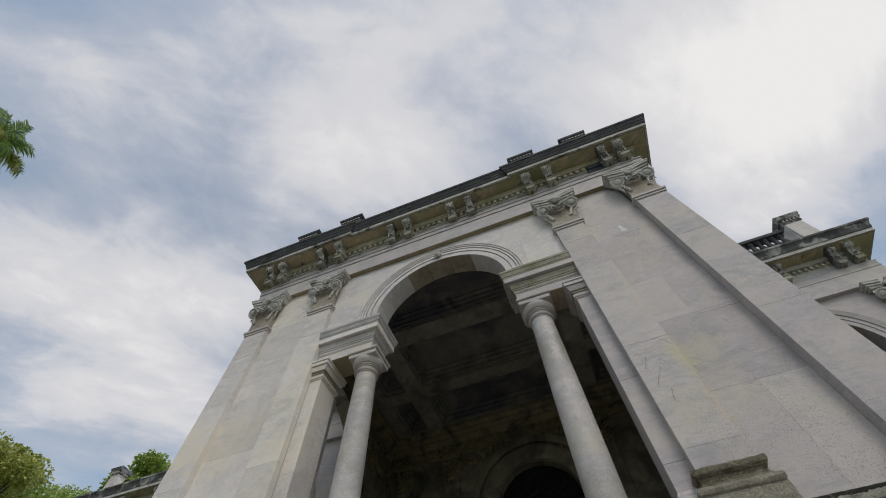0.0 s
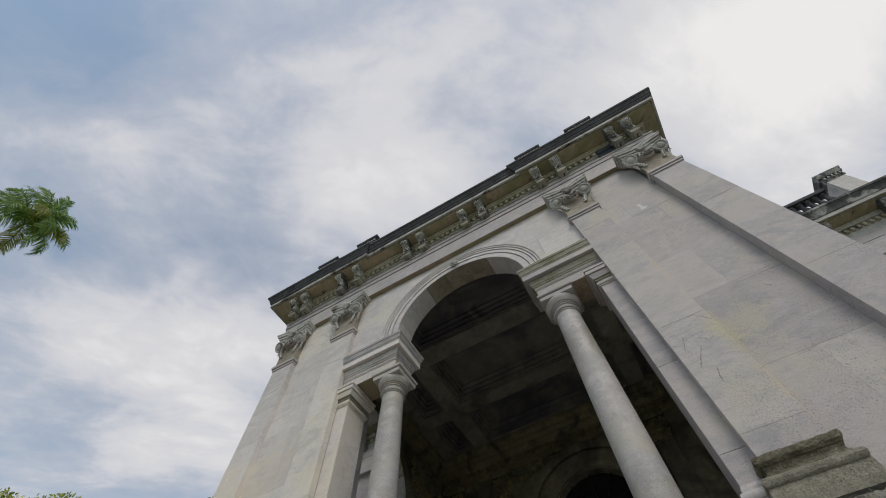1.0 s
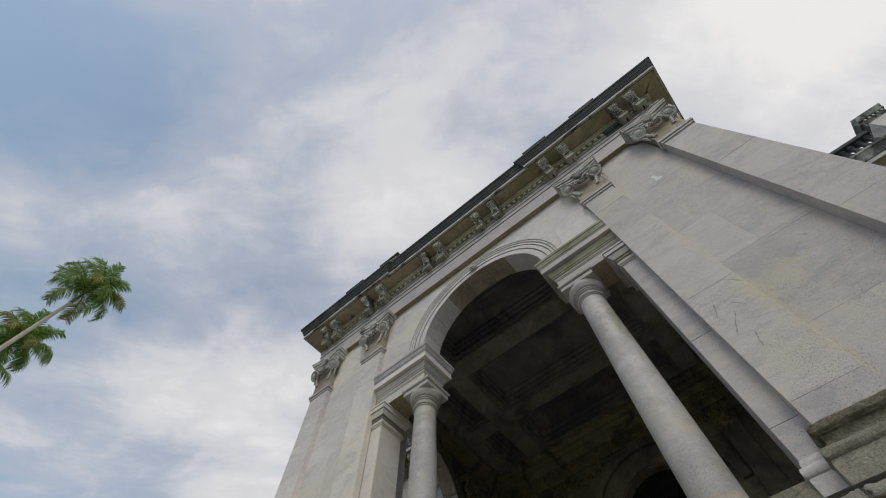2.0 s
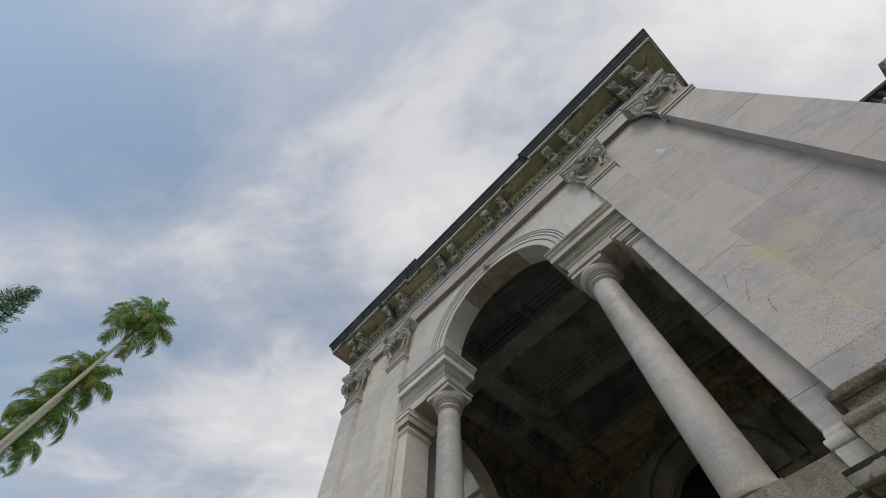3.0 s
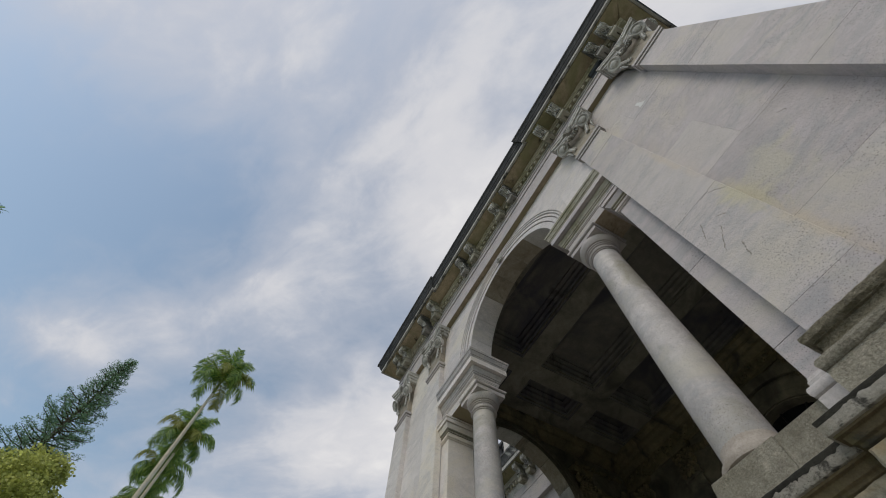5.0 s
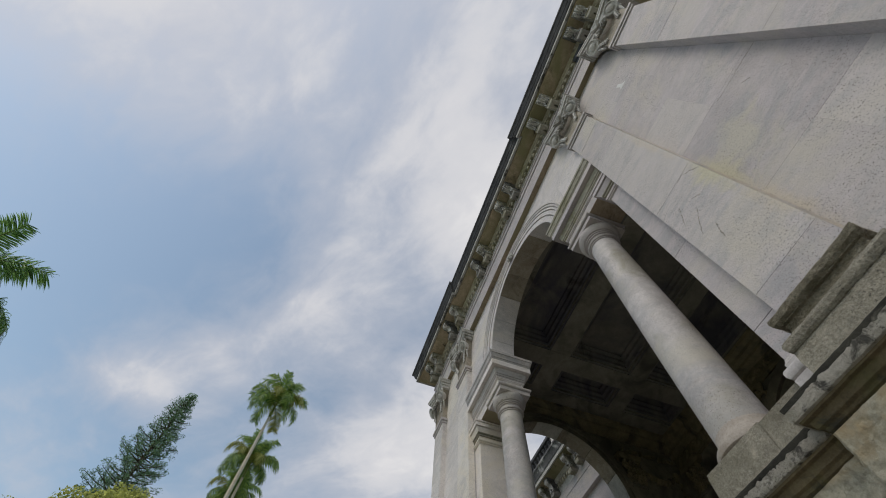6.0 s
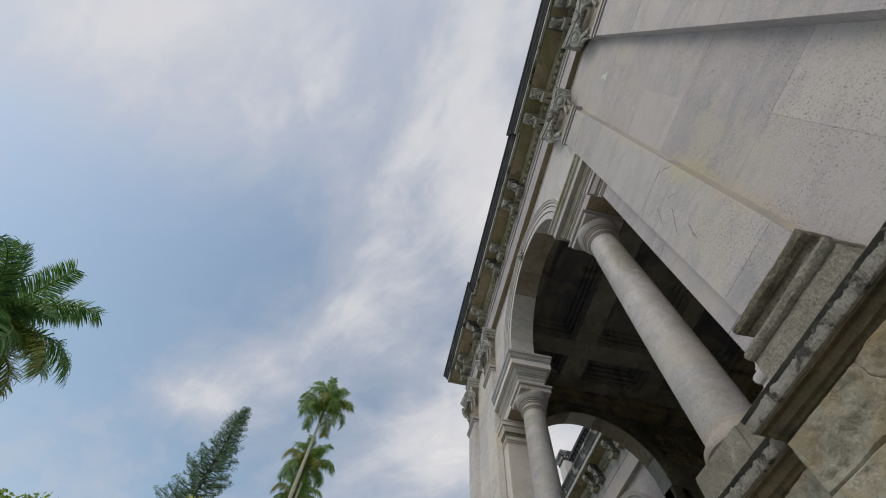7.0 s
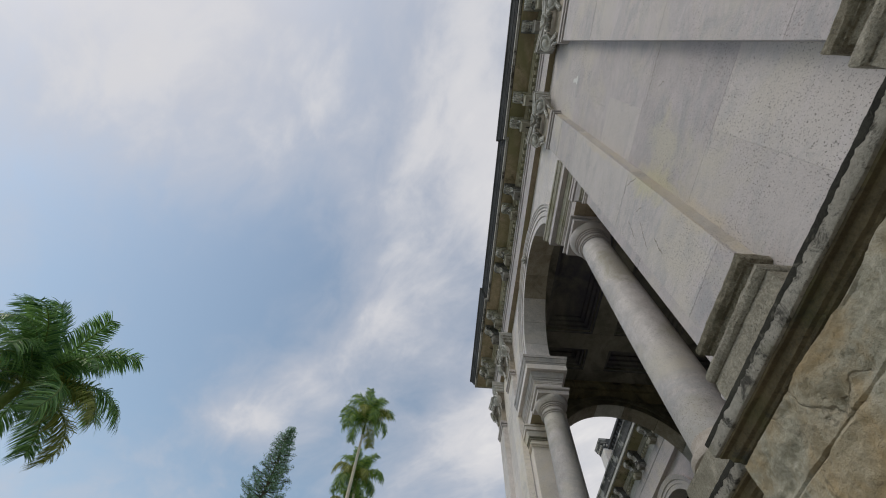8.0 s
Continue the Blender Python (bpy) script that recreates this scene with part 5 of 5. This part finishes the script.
def swag():
    g = thing("swag", "dark carved plaster swag of fruit and leaves", "ornament", "porch swags")
    r = random.Random(12)
    for i in range(15):
        u = i / 14 * 2 - 1
        fruit = Shape().blob((0.62 * u, -0.05, 0.28 * u * u - 0.28 + r.uniform(-0.02, 0.02)), (0.07, 0.07, 0.08 + 0.03 * (1 - u * u)), 6, 4, r.uniform(-40, 40))
        part("fruit", fruit, INSIDE_ORN, g)
    for s in (-1, 1):
        part("knot", Shape().blob((0.64 * s, -0.05, 0.05), (0.10, 0.08, 0.12), 7, 5), INSIDE_ORN, g)
        for j in range(5):
            k = Shape().blob((0.66 * s + r.uniform(-0.05, 0.05), -0.05, -0.1 - 0.11 * j), (0.05, 0.05, 0.07), 6, 4)
            part("pendant", k, INSIDE_ORN, g)
    return g


sw = swag()
sw.matrix_basis = pose(-SIDE_IN, 5.35, 9.85, 0, 0, 90) @ pose(0, 0, 0.0)
sw.location = (-SIDE_IN, 6.2, 9.75)
copy_thing(sw, pose(-1.6, BACK_Y, 9.9))
copy_thing(sw, pose(1.9, BACK_Y, 9.9))

# ---- the wings of the villa ----
WING_Y, WING_END, WING_C, WING_SPRING = 6.0, 11.90, 8.55, 9.0


def entablature_run(parent, path, dentils=()):
    part("architrave", Shape().sweep(path, [(-0.3, CAP_TOP), (0.06, CAP_TOP), (0.06, 11.62), (0.075, 11.63), (0.075, 11.80), (0.10, 11.87), (-0.3, 11.88)]), MARBLE, parent)
    part("frieze", Shape().sweep(path, [(-0.3, 11.87), (0.06, 11.87), (0.02, 11.94), (0.02, 12.16), (0.03, 12.20), (0.03, 12.36), (0.12, 12.37), (0.18, 12.50), (-0.3, 12.51)]), CARVED, parent)
    part("cornice_soffit", Shape().sweep(path, [(-0.3, 12.50), (0.545, 12.535), (0.545, 12.60), (-0.3, 12.60)]), CORNICE_SOFFIT, parent)
    part("corona", Shape().sweep(path, [(-0.3, 12.60), (0.55, 12.60), (0.56, 12.545), (0.615, 12.545), (0.62, 12.68), (-0.3, 12.685)]), CARVED, parent)
    part("crown_moulding", Shape().sweep(path, [(-0.3, 12.68), (0.64, 12.68), (0.665, 12.74), (0.668, 12.79), (0.70, 12.86), (0.74, 12.93), (0.762, 12.94), (0.768, TOP), (-0.3, TOP + 0.01)]), STREAKED_CROWN, parent)
    part("blocking_course", Shape().sweep(path, [(-0.3, TOP), (0.15, TOP), (0.15, TOP + 0.30), (-0.3, TOP + 0.31)]), MOTTLED, parent)
    for x, y in dentils:
        o = part("dentil", dentil, CARVED, parent)
        o.location = (x, y, 0)


baluster_mesh = mesh_of("baluster", Shape().lathe(0, 0, [(0.11, 0.0), (0.11, 0.07), (0.065, 0.11), (0.08, 0.22), (0.125, 0.40), (0.105, 0.54), (0.06, 0.72), (0.08, 0.80), (0.11, 0.84), (0.11, 0.92)], 12), BLACKENED)


def roof_pedestal(x, y, k=1.0):
    p = thing("roof_pedestal", "cream stone roof pedestal with blackened dentil cap", "pedestal", "roof pedestals")
    h, w = 1.40 * k, 0.28 * k
    part("body", Shape().box(-w, w, -w, w, TOP, TOP + h + 0.03, 0.01), MARBLE_WARM, p)
    for s in (-1, 1):
        a, b = sorted((s * w, s * (w + 0.015)))
        part("side_panel", Shape().box(a, b, -w * 0.68, w * 0.68, TOP + 0.3 * k, TOP + h - 0.12 * k), MARBLE_WARM, p, smooth=False)
    part("foot", Shape().box(-w - 0.06, w + 0.06, -w - 0.06, w + 0.06, TOP, TOP + 0.22 * k, 0.02), BLACKENED, p)
    sq = [(-w, 0), (-w, -w), (w, -w), (w, w), (-w, w), (-w, 0)]
    part("cap", Shape().sweep(sq, [(-0.2, TOP + h), (0.01, TOP + h), (0.03, TOP + h + 0.05 * k), (0.03, TOP + h + 0.17 * k), (0.09, TOP + h + 0.19 * k), (0.10, TOP + h + 0.28 * k), (0.13, TOP + h + 0.33 * k), (0.14, TOP + h + 0.40 * k), (-0.2, TOP + h + 0.41 * k)]), STREAKED_CROWN, p)
    for i in range(5):
        x0 = -w + 0.02 + i * (2 * w - 0.08) / 4
        part("tooth", Shape().box(x0, x0 + 0.05, -w - 0.09, -w - 0.02, TOP + h + 0.07 * k, TOP + h + 0.16 * k, 0.005), CARVED, p, smooth=False)
        part("tooth", Shape().box(w + 0.02, w + 0.09, x0, x0 + 0.05, TOP + h + 0.07 * k, TOP + h + 0.16 * k, 0.0), CARVED, p, smooth=False)
    p.location = (x, y, 0)
    return p


def build_wing(s):
    w = thing("villa_wing", "pale marble wing of the villa with arched window and balustrade", "building", "villa wings")
    sh = Shape()
    y0 = WING_Y + 0.08
    arch_wall(sh, 5.45, WING_END, WING_SPRING, CAP_TOP + 0.1, WING_C, WING_SPRING, R_IN, y0, y0 + 0.6)
    sh.box(5.45, WING_C - R_IN, y0, y0 + 0.6, 0, WING_SPRING).box(WING_C + R_IN, WING_END, y0, y0 + 0.6, 0, WING_SPRING)
    sh.box(WING_END - 0.3, WING_END - 0.02, y0 + 0.6, 14, 0, CAP_TOP + 0.1)
    part("wall", sh if s > 0 else sh.mirrored(), MARBLE, w)
    k = R_OUT - R_IN
    pr = [(R_IN, y0 + 0.02), (R_IN, y0 - 0.03), (R_IN + 0.35 * k, y0 - 0.03), (R_IN + 0.36 * k, y0 - 0.05), (R_IN + 0.62 * k, y0 - 0.05), (R_IN + 0.66 * k, y0 - 0.08), (R_IN + k, y0 - 0.12), (R_IN + k, y0 + 0.02)]
    part("archivolt", Shape().arc(s * WING_C, WING_SPRING, pr, 0, 180, 40), MARBLE, w)
    rec = Shape().box(WING_C - 1.75, WING_C + 1.75, y0 + 0.55, y0 + 0.7, 2.2, 10.8)
    win = part("window", rec if s > 0 else rec.mirrored(), GLASSY, w, "dark arched window", smooth=False)
    for i in range(3):
        x = WING_C - 0.8 + i * 0.8
        bar = Shape().box(x - 0.04, x + 0.04, y0 + 0.48, y0 + 0.56, 2.3, 10.5)
        part("glazing_bar", bar if s > 0 else bar.mirrored(), WOOD, win, smooth=False)
    path = [(5.6, WING_Y), (WING_END, WING_Y), (WING_END, 13.0)]
    if s < 0:
        path = [(-x, y) for x, y in path][::-1]
    entablature_run(w, path, [(s * (6.4 + i * 0.17), WING_Y - 0.028) for i in range(33)])
    body = Shape().box(5.5, WING_END - 0.4, y0 + 0.7, 14, 0, TOP)
    part("body", body if s > 0 else body.mirrored(), MARBLE, w, smooth=False)
    for x in (11.65, 11.15, 9.55, 9.0, 7.6, 7.05):
        m = copy_thing(dark_console if x in (11.15, 9.0) else green_console, pose(s * x, WING_Y - 0.02, 0))
        m.parent = w
    for y in (6.6, 8.4):
        m = copy_thing(console, pose(s * (WING_END - 0.02), y, 0, 0, 0, 90 * s))
        m.parent = w
    copy_thing(pilaster, pose(s * 11.40, WING_Y - 0.03, 0))
    roof_pedestal(s * 11.45, WING_Y - 0.05)
    roof_pedestal(s * 8.0, WING_Y - 0.05)
    bal = thing("balustrade", "blackened stone balustrade on the wing roof", "balustrade", "roof balustrades")
    xa, xb = sorted((s * 8.45, s * 11.0))
    part("rail", Shape().box(xa, xb, WING_Y - 0.22, WING_Y + 0.12, TOP + 1.22, TOP + 1.38, 0.02), BLACKENED, bal)
    for i in range(10):
        o = part("baluster", baluster_mesh, BLACKENED, bal)
        o.location = (xa + 0.15 + i * (xb - xa - 0.3) / 9, WING_Y - 0.05, TOP + 0.305)
    return w


for s in (1, -1):
    build_wing(s)

# outer wing, set back, beyond the left one
outer = thing("outer_wing", "set-back outer wing with blackened cornice and parapet", "building")
OUT_Y = 7.95
part("wall", Shape().box(-24, -11.95, OUT_Y + 0.08, 14, 0, CAP_TOP + 0.1), MARBLE, outer, smooth=False)
entablature_run(outer, [(-24, 14), (-24, OUT_Y), (-11.95, OUT_Y)], [(-23.5 + i * 0.17, OUT_Y - 0.028) for i in range(66)])
for x in (-13.2, -13.7, -15.6, -16.1, -18.0, -18.5, -20.4, -20.9):
    m = copy_thing(console, pose(x, OUT_Y - 0.02, 0))
    m.parent = outer
roof_pedestal(-19.9, OUT_Y - 0.05, 0.8)

# ---- palms and trees ----


def frond_shape(r, length, droop, leaf, pairs, wide=0.026, rise=46, comb=(0.35, 0.6), sagging=(0.2, 0.5)):
    """An arching feather leaf that starts along +x and hangs down at its end."""
    spine, leaves = Shape(), Shape()
    pts, p, ang = [], Vector((0, 0, 0)), radians(r.uniform(rise - 6, rise + 6))
    n = 16
    for i in range(n + 1):
        pts.append(p.copy())
        p = p + Vector((math.cos(ang), 0, math.sin(ang))) * (length / n)
        ang -= radians(droop) / n * (0.25 + 1.5 * i / n)
    spine.tube(pts, [0.05 * (1 - 0.88 * i / n) + 0.004 for i in range(n + 1)], 5)
    for k in range(pairs):
        u = 0.12 + 0.88 * k / (pairs - 1)
        f = u * n
        i = min(int(f), n - 1)
        base = pts[i].lerp(pts[i + 1], f - i)
        d = (pts[i + 1] - pts[i]).normalized()
        upv = Vector((-d.z, 0, d.x))
        ll = leaf * (0.40 + 0.80 * math.sin(math.pi * min(1, 0.18 + 0.72 * u)) ** 0.8) * r.uniform(0.85, 1.1)
        for s in (-1, 1):
            lift = r.choice((-0.35, -0.1, 0.2)) + r.uniform(-0.12, 0.12)
            way = (Vector((0, s, 0)) + d * r.uniform(*comb) * (0.7 + 0.9 * u) + upv * lift).normalized()
            sag = ll * r.uniform(*sagging)
            q1 = base + way * ll * 0.42 + Vector((0, 0, -0.10)) * sag
            q2 = base + way * ll * 0.78 + Vector((0, 0, -0.45)) * sag
            q3 = base + way * ll * 0.98 + Vector((0, 0, -1.0)) * sag
            wd = d * wide
            leaves.add([base - wd * 0.6, base + wd * 0.6, q1 + wd, q1 - wd, q2 + wd * 0.75, q2 - wd * 0.75, q3], [(0, 1, 2, 3), (3, 2, 4, 5), (5, 4, 6)])
    return spine, leaves


rp = random.Random(31)
NEAR, FAR = [], []
for droop in (75, 105, 130, 150):
    sp, lv = frond_shape(rp, 3.7, droop - 4, 0.76, 140, 0.024, sagging=(0.22, 0.55))
    NEAR.append((mesh_of("rib", sp, SHAFT), mesh_of("frond", lv, FROND, False, False), mesh_of("old_frond", lv, FROND_OLD, False, False)))
    sp, lv = frond_shape(rp, 3.9, droop + 45, 0.72, 70, 0.038, 56, (0.45, 0.75), (0.4, 0.9))
    FAR.append((mesh_of("rib", sp, SHAFT), mesh_of("frond", lv, FAR_FROND, False, False), mesh_of("old_frond", lv, FROND_OLD, False, False)))


def palm(x, y, heart, label, r, size=1.0, count=17, base_r=0.34, fronds=None, dry=()):
    p = thing("royal_palm", label, "palm tree", "royal palms", at=(x, y, 0))
    tr = []
    for i in range(19):
        u = i / 18
        tr.append(((base_r * (1.0 - 0.45 * u + 0.18 * math.sin(3.0 * u))) * (1 + 0.015 * (i % 2)), u * (heart - 1.7 * size)))
    t = Shape().lathe(0, 0, tr, 14)
    part("trunk", t, TRUNK, p)
    part("crownshaft", Shape().lathe(0, 0, [(base_r * 0.62, heart - 1.72 * size), (base_r * 0.66, heart - 1.3 * size), (base_r * 0.5, heart - 0.5 * size), (base_r * 0.3, heart + 0.1)], 12), SHAFT, p, "smooth green crownshaft")
    for i in range(count):
        layer = i / (count - 1)
        old = i in dry or (layer > 0.55 and r.random() < 0.16)
        k = min(3, int(layer * 3.3 + r.random() * 0.7))
        rib, lv, dead = (fronds or FAR)[k]
        turn = i * 137.5 + r.uniform(-14, 14)
        dip = 54 - 80 * layer + r.uniform(-7, 7)
        m = pose(0, 0, heart - 0.35 * size * layer, 0, 0, turn) @ pose(0, 0, 0, r.uniform(-14, 14), -dip + 12, 0) @ Matrix.Scale(size * r.uniform(0.88, 1.08), 4)
        o = part("frond", dead if old else lv, FROND, p, "yellowed, drying frond" if old else "")
        o.matrix_basis = m
        q = part("rib", rib, SHAFT, o)
    return p


for x, y, h in ((-34.4, -9.75, 34.7), (-43.4, -10.9, 33.8), (-49.5, -12.0, 33.5), (-56.5, -12.9, 33.6), (-66, -14.6, 33.0)):
    palm(x, y, h, "tall royal palm with pale bare trunk in an avenue", rp, 1.08, 19, 0.22)
palm(-9.68, -19.72, 14.65, "royal palm with full glossy green crown and yellowing fronds", random.Random(77), 1.12, 25, 0.36, NEAR, (19, 22))


def leaf_cloud(sh, c, rad, count, size, r, squash=0.75):
    """Leaves strewn through a lump of crown, denser at its skin."""
    for _ in range(count):
        a, z = r.uniform(0, 2 * math.pi), r.uniform(-1, 1)
        k = rad * r.uniform(0.55, 1.08)
        q = math.sqrt(1 - z * z)
        p = Vector(c) + Vector((q * math.cos(a) * k, q * math.sin(a) * k, z * k * squash))
        d = Vector((r.uniform(-1, 1), r.uniform(-1, 1), r.uniform(-0.8, 0.5))).normalized() * size * r.uniform(0.6, 1.2)
        e = d.cross(Vector((r.uniform(-1, 1), r.uniform(-1, 1), r.uniform(-1, 1)))).normalized() * size * 0.34
        sh.add([p, p + d * 0.5 + e, p + d, p + d * 0.5 - e], [(0, 1, 2, 3)])


def broad_tree(x, y, top, width, r, material, label, lobes=26, leaves=900, size=0.30):
    t = thing("broadleaf_tree", label, "tree", "park trees", at=(x, y, 0))
    wood, crown = Shape(), Shape()
    wood.tube([(0, 0, 0), (0.1, 0.05, top * 0.25), (0.0, 0.1, top * 0.5), (0.15, 0, top * 0.8)], [width * 0.07, width * 0.055, width * 0.04, width * 0.012], 9)
    for i in range(lobes):
        a, u = i * 2.4 + r.uniform(-0.4, 0.4), (i + 0.5) / lobes
        ring = width * 0.5 * (0.35 + 0.75 * math.sin(math.pi * min(1.0, 0.25 + 0.72 * u))) * r.uniform(0.45, 1.0)
        if i == lobes - 1:
            ring = 0.3
        c = Vector((ring * math.cos(a), ring * math.sin(a), top * (0.48 + 0.44 * u)))
        wood.tube([(0, 0, c.z * 0.72), (c.x * 0.5, c.y * 0.5, c.z * 0.86), tuple(c)], [width * 0.022, width * 0.014, width * 0.004], 5)
        rad = width * r.uniform(0.11, 0.19)
        leaf_cloud(crown, c, rad, leaves, size, r)
    part("trunk", wood, BARK, t)
    part("crown", mesh_of("crown", crown, material, False, False), material, t)
    return t


rt = random.Random(8)


def along(az, d, ex=3.0, ey=-3.0):
    return ex + d * math.sin(radians(az)), ey + d * math.cos(radians(az))


for az, d, el, w, mat, lab in ((-68.5, 42, 27.6, 8.5, LEAF_LIGHT, "light yellow-green park tree"), (-65, 52, 25.6, 14, LEAF, "broad dark green park tree"), (-61.5, 60, 26.0, 13, LEAF_LIGHT, "light yellow-green park tree"),
                               (-56.3, 34, 31.0, 5.5, LEAF, "small dense tree behind the roof parapet"), (-73, 46, 26.0, 13, LEAF_LIGHT, "light yellow-green park tree"), (-110.0, 42, 29.4, 9, LEAF_LIGHT, "yellow-green feathery park tree"),
                               (-105, 55, 26.5, 11, LEAF_LIGHT, "yellow-green feathery park tree"), (-124.5, 36, 23.6, 9, LEAF, "park tree with dense green crown"), (-117, 60, 25.0, 12, LEAF_LIGHT, "yellow-green feathery park tree"),
                               (-130, 48, 20.5, 14, LEAF, "park tree with dense green crown"), (-85, 75, 20, 18, LEAF, "broad dark green park tree")):
    ex, ey = (1.8, -4.9) if az > -80 else (3.3, -2.8)
    x, y = along(az, d, ex, ey)
    broad_tree(x, y, 1.5 + d * math.tan(radians(el)), w, rt, mat, lab)


def conifer(x, y, top, r):
    t = thing("conifer", "tall narrow dark conifer with open whorled branches", "tree", at=(x, y, 0))
    wood, needles = Shape(), Shape()
    wood.tube([(0, 0, 0), (0.1, 0, top * 0.5), (0, 0, top)], [0.55, 0.32, 0.05], 9)
    z = top * 0.34
    while z < top - 0.2:
        u = (top - z) / (top * 0.66)
        reach = 0.35 + 4.6 * u ** 0.70
        n = 8
        off = r.uniform(0, 6)
        for k in range(n):
            if r.random() < 0.12:
                continue
            a = off + 2 * math.pi * k / n + r.uniform(-0.3, 0.3)
            L = reach * r.uniform(0.65, 1.1)
            d = Vector((math.cos(a), math.sin(a), 0))
            tip = d * L + Vector((0, 0, z + L * r.uniform(0.10, 0.34)))
            wood.tube([(0, 0, z), tuple(d * L * 0.55 + Vector((0, 0, z + L * 0.06))), tuple(tip)], [0.06, 0.045, 0.015], 4)
            m = max(2, int(L * 2.6))
            for j in range(m):
                f = 0.35 + 0.65 * (j + r.random()) / m
                c = d * L * f + Vector((r.uniform(-0.25, 0.25), r.uniform(-0.25, 0.25), z + L * 0.2 * f * f + r.uniform(0, 0.3)))
                leaf_cloud(needles, c, 0.30 * r.uniform(0.7, 1.2), 36, 0.13, r, 0.9)
        z += 0.52 + 0.25 * u
    part("trunk", wood, BARK, t)
    part("crown", mesh_of("crown", needles, NEEDLE, False, False), NEEDLE, t)


cx_, cy_ = along(-112.0, 48, 4.4, -1.9)
conifer(cx_, cy_, 1.6 + 48 * math.tan(radians(36.9)), rt)

# ---- rock-faced stones of the base ----
wall_base = tagged(new("wall_base"), "rock-faced coursed stone base below the ledge", "wall", kind="structure")
for s in (1, -1):
    xa, xb = sorted((s * 2.70, s * 5.70))
    xc, xd = sorted((s * 1.46, s * 2.70))
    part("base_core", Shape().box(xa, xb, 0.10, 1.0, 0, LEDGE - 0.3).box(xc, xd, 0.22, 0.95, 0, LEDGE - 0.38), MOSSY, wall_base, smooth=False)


def rough_stone(w, d, h, r, n=26, m=14):
    """A block with a hewn, bulging face."""
    off = Vector((r.uniform(0, 90), r.uniform(0, 90), r.uniform(0, 90)))
    sh = Shape()
    pts = []
    for j in range(m + 1):
        for i in range(n + 1):
            u, v = i / n, j / m
            edge = min(1.0, min(u, 1 - u) * w / 0.03) * min(1.0, v * h / 0.05) * min(1.0, (1 - v) * h / 0.02)
            q = Vector((u * w, v * h, 0))
            # hewn faces: broad planes with broken steps, splintered low down
            step = noise.noise(q * 2.2 + off) + 0.35 * noise.noise(q * 6 + off)
            plane = 0.5 * step + 0.5 * math.floor(step * 5) / 5
            torn = noise.ridged_multi_fractal(q * 4.5 + off, 0.8, 2.2, 6, 0.9, 2.0) * (0.15 + 0.85 * max(0.0, 1 - 2.0 * v))
            bulge = 0.040 * edge ** 0.4 + (0.052 * plane - 0.042 * torn + 0.012 * noise.noise(q * 16 + off) + 0.007 * noise.noise(q * 34 + off)) * edge
            jit = 0.006
            pts.append((u * w + jit * noise.noise(Vector((u * 9, v * 9, 5)) + off), -bulge, v * h + jit * noise.noise(Vector((u * 9, v * 9, 8)) + off)))
    f = [(j * (n + 1) + i, j * (n + 1) + i + 1, (j + 1) * (n + 1) + i + 1, (j + 1) * (n + 1) + i) for j in range(m) for i in range(n)]
    k = len(pts)
    pts += [(0, d, 0), (w, d, 0), (w, d, h), (0, d, h)]
    bottom = [i for i in range(n + 1)]
    top = [m * (n + 1) + i for i in range(n + 1)]
    left = [j * (n + 1) for j in range(m + 1)]
    right = [j * (n + 1) + n for j in range(m + 1)]
    f += [tuple(bottom[::-1] + [k, k + 1]), tuple(top + [k + 2, k + 3]), tuple(left + [k + 3, k]), tuple(right[::-1] + [k + 1, k + 2])]
    return sh.add(pts, f)


rs = random.Random(21)
COURSES = [(0.295, (4.35,)), (0.36, (4.9,)), (0.34, (3.9,)), (0.37, (4.6,)), (0.35, (3.6, 4.8)), (0.36, (4.2,)), (0.35, (3.7, 4.9)), (0.36, (4.4,))]
for s in (1, -1):
    for xa, xb, y0 in ((2.58, 5.72, -0.07), (1.53, 2.58, 0.07)):
        z = LEDGE - (0.355 if xa < 2 else 0.315)
        for h, cuts in COURSES:
            h = min(h, z)
            if h < 0.1:
                break
            ends = [xa, *[c for c in cuts if xa + 0.3 < c < xb - 0.3], xb]
            fineness = 64 if s > 0 and z > 2.2 else 30
            for a, b in zip(ends, ends[1:]):
                o = part("stone", rough_stone(b - a - 0.006, 0.14, h - 0.006, rs, int((b - a) * fineness), int(0.4 * fineness)), ROCK, wall_base)
                o.location = (a + 0.003 if s > 0 else -b + 0.003, y0 + rs.uniform(-0.012, 0.015), z - h + 0.003)
            z -= h
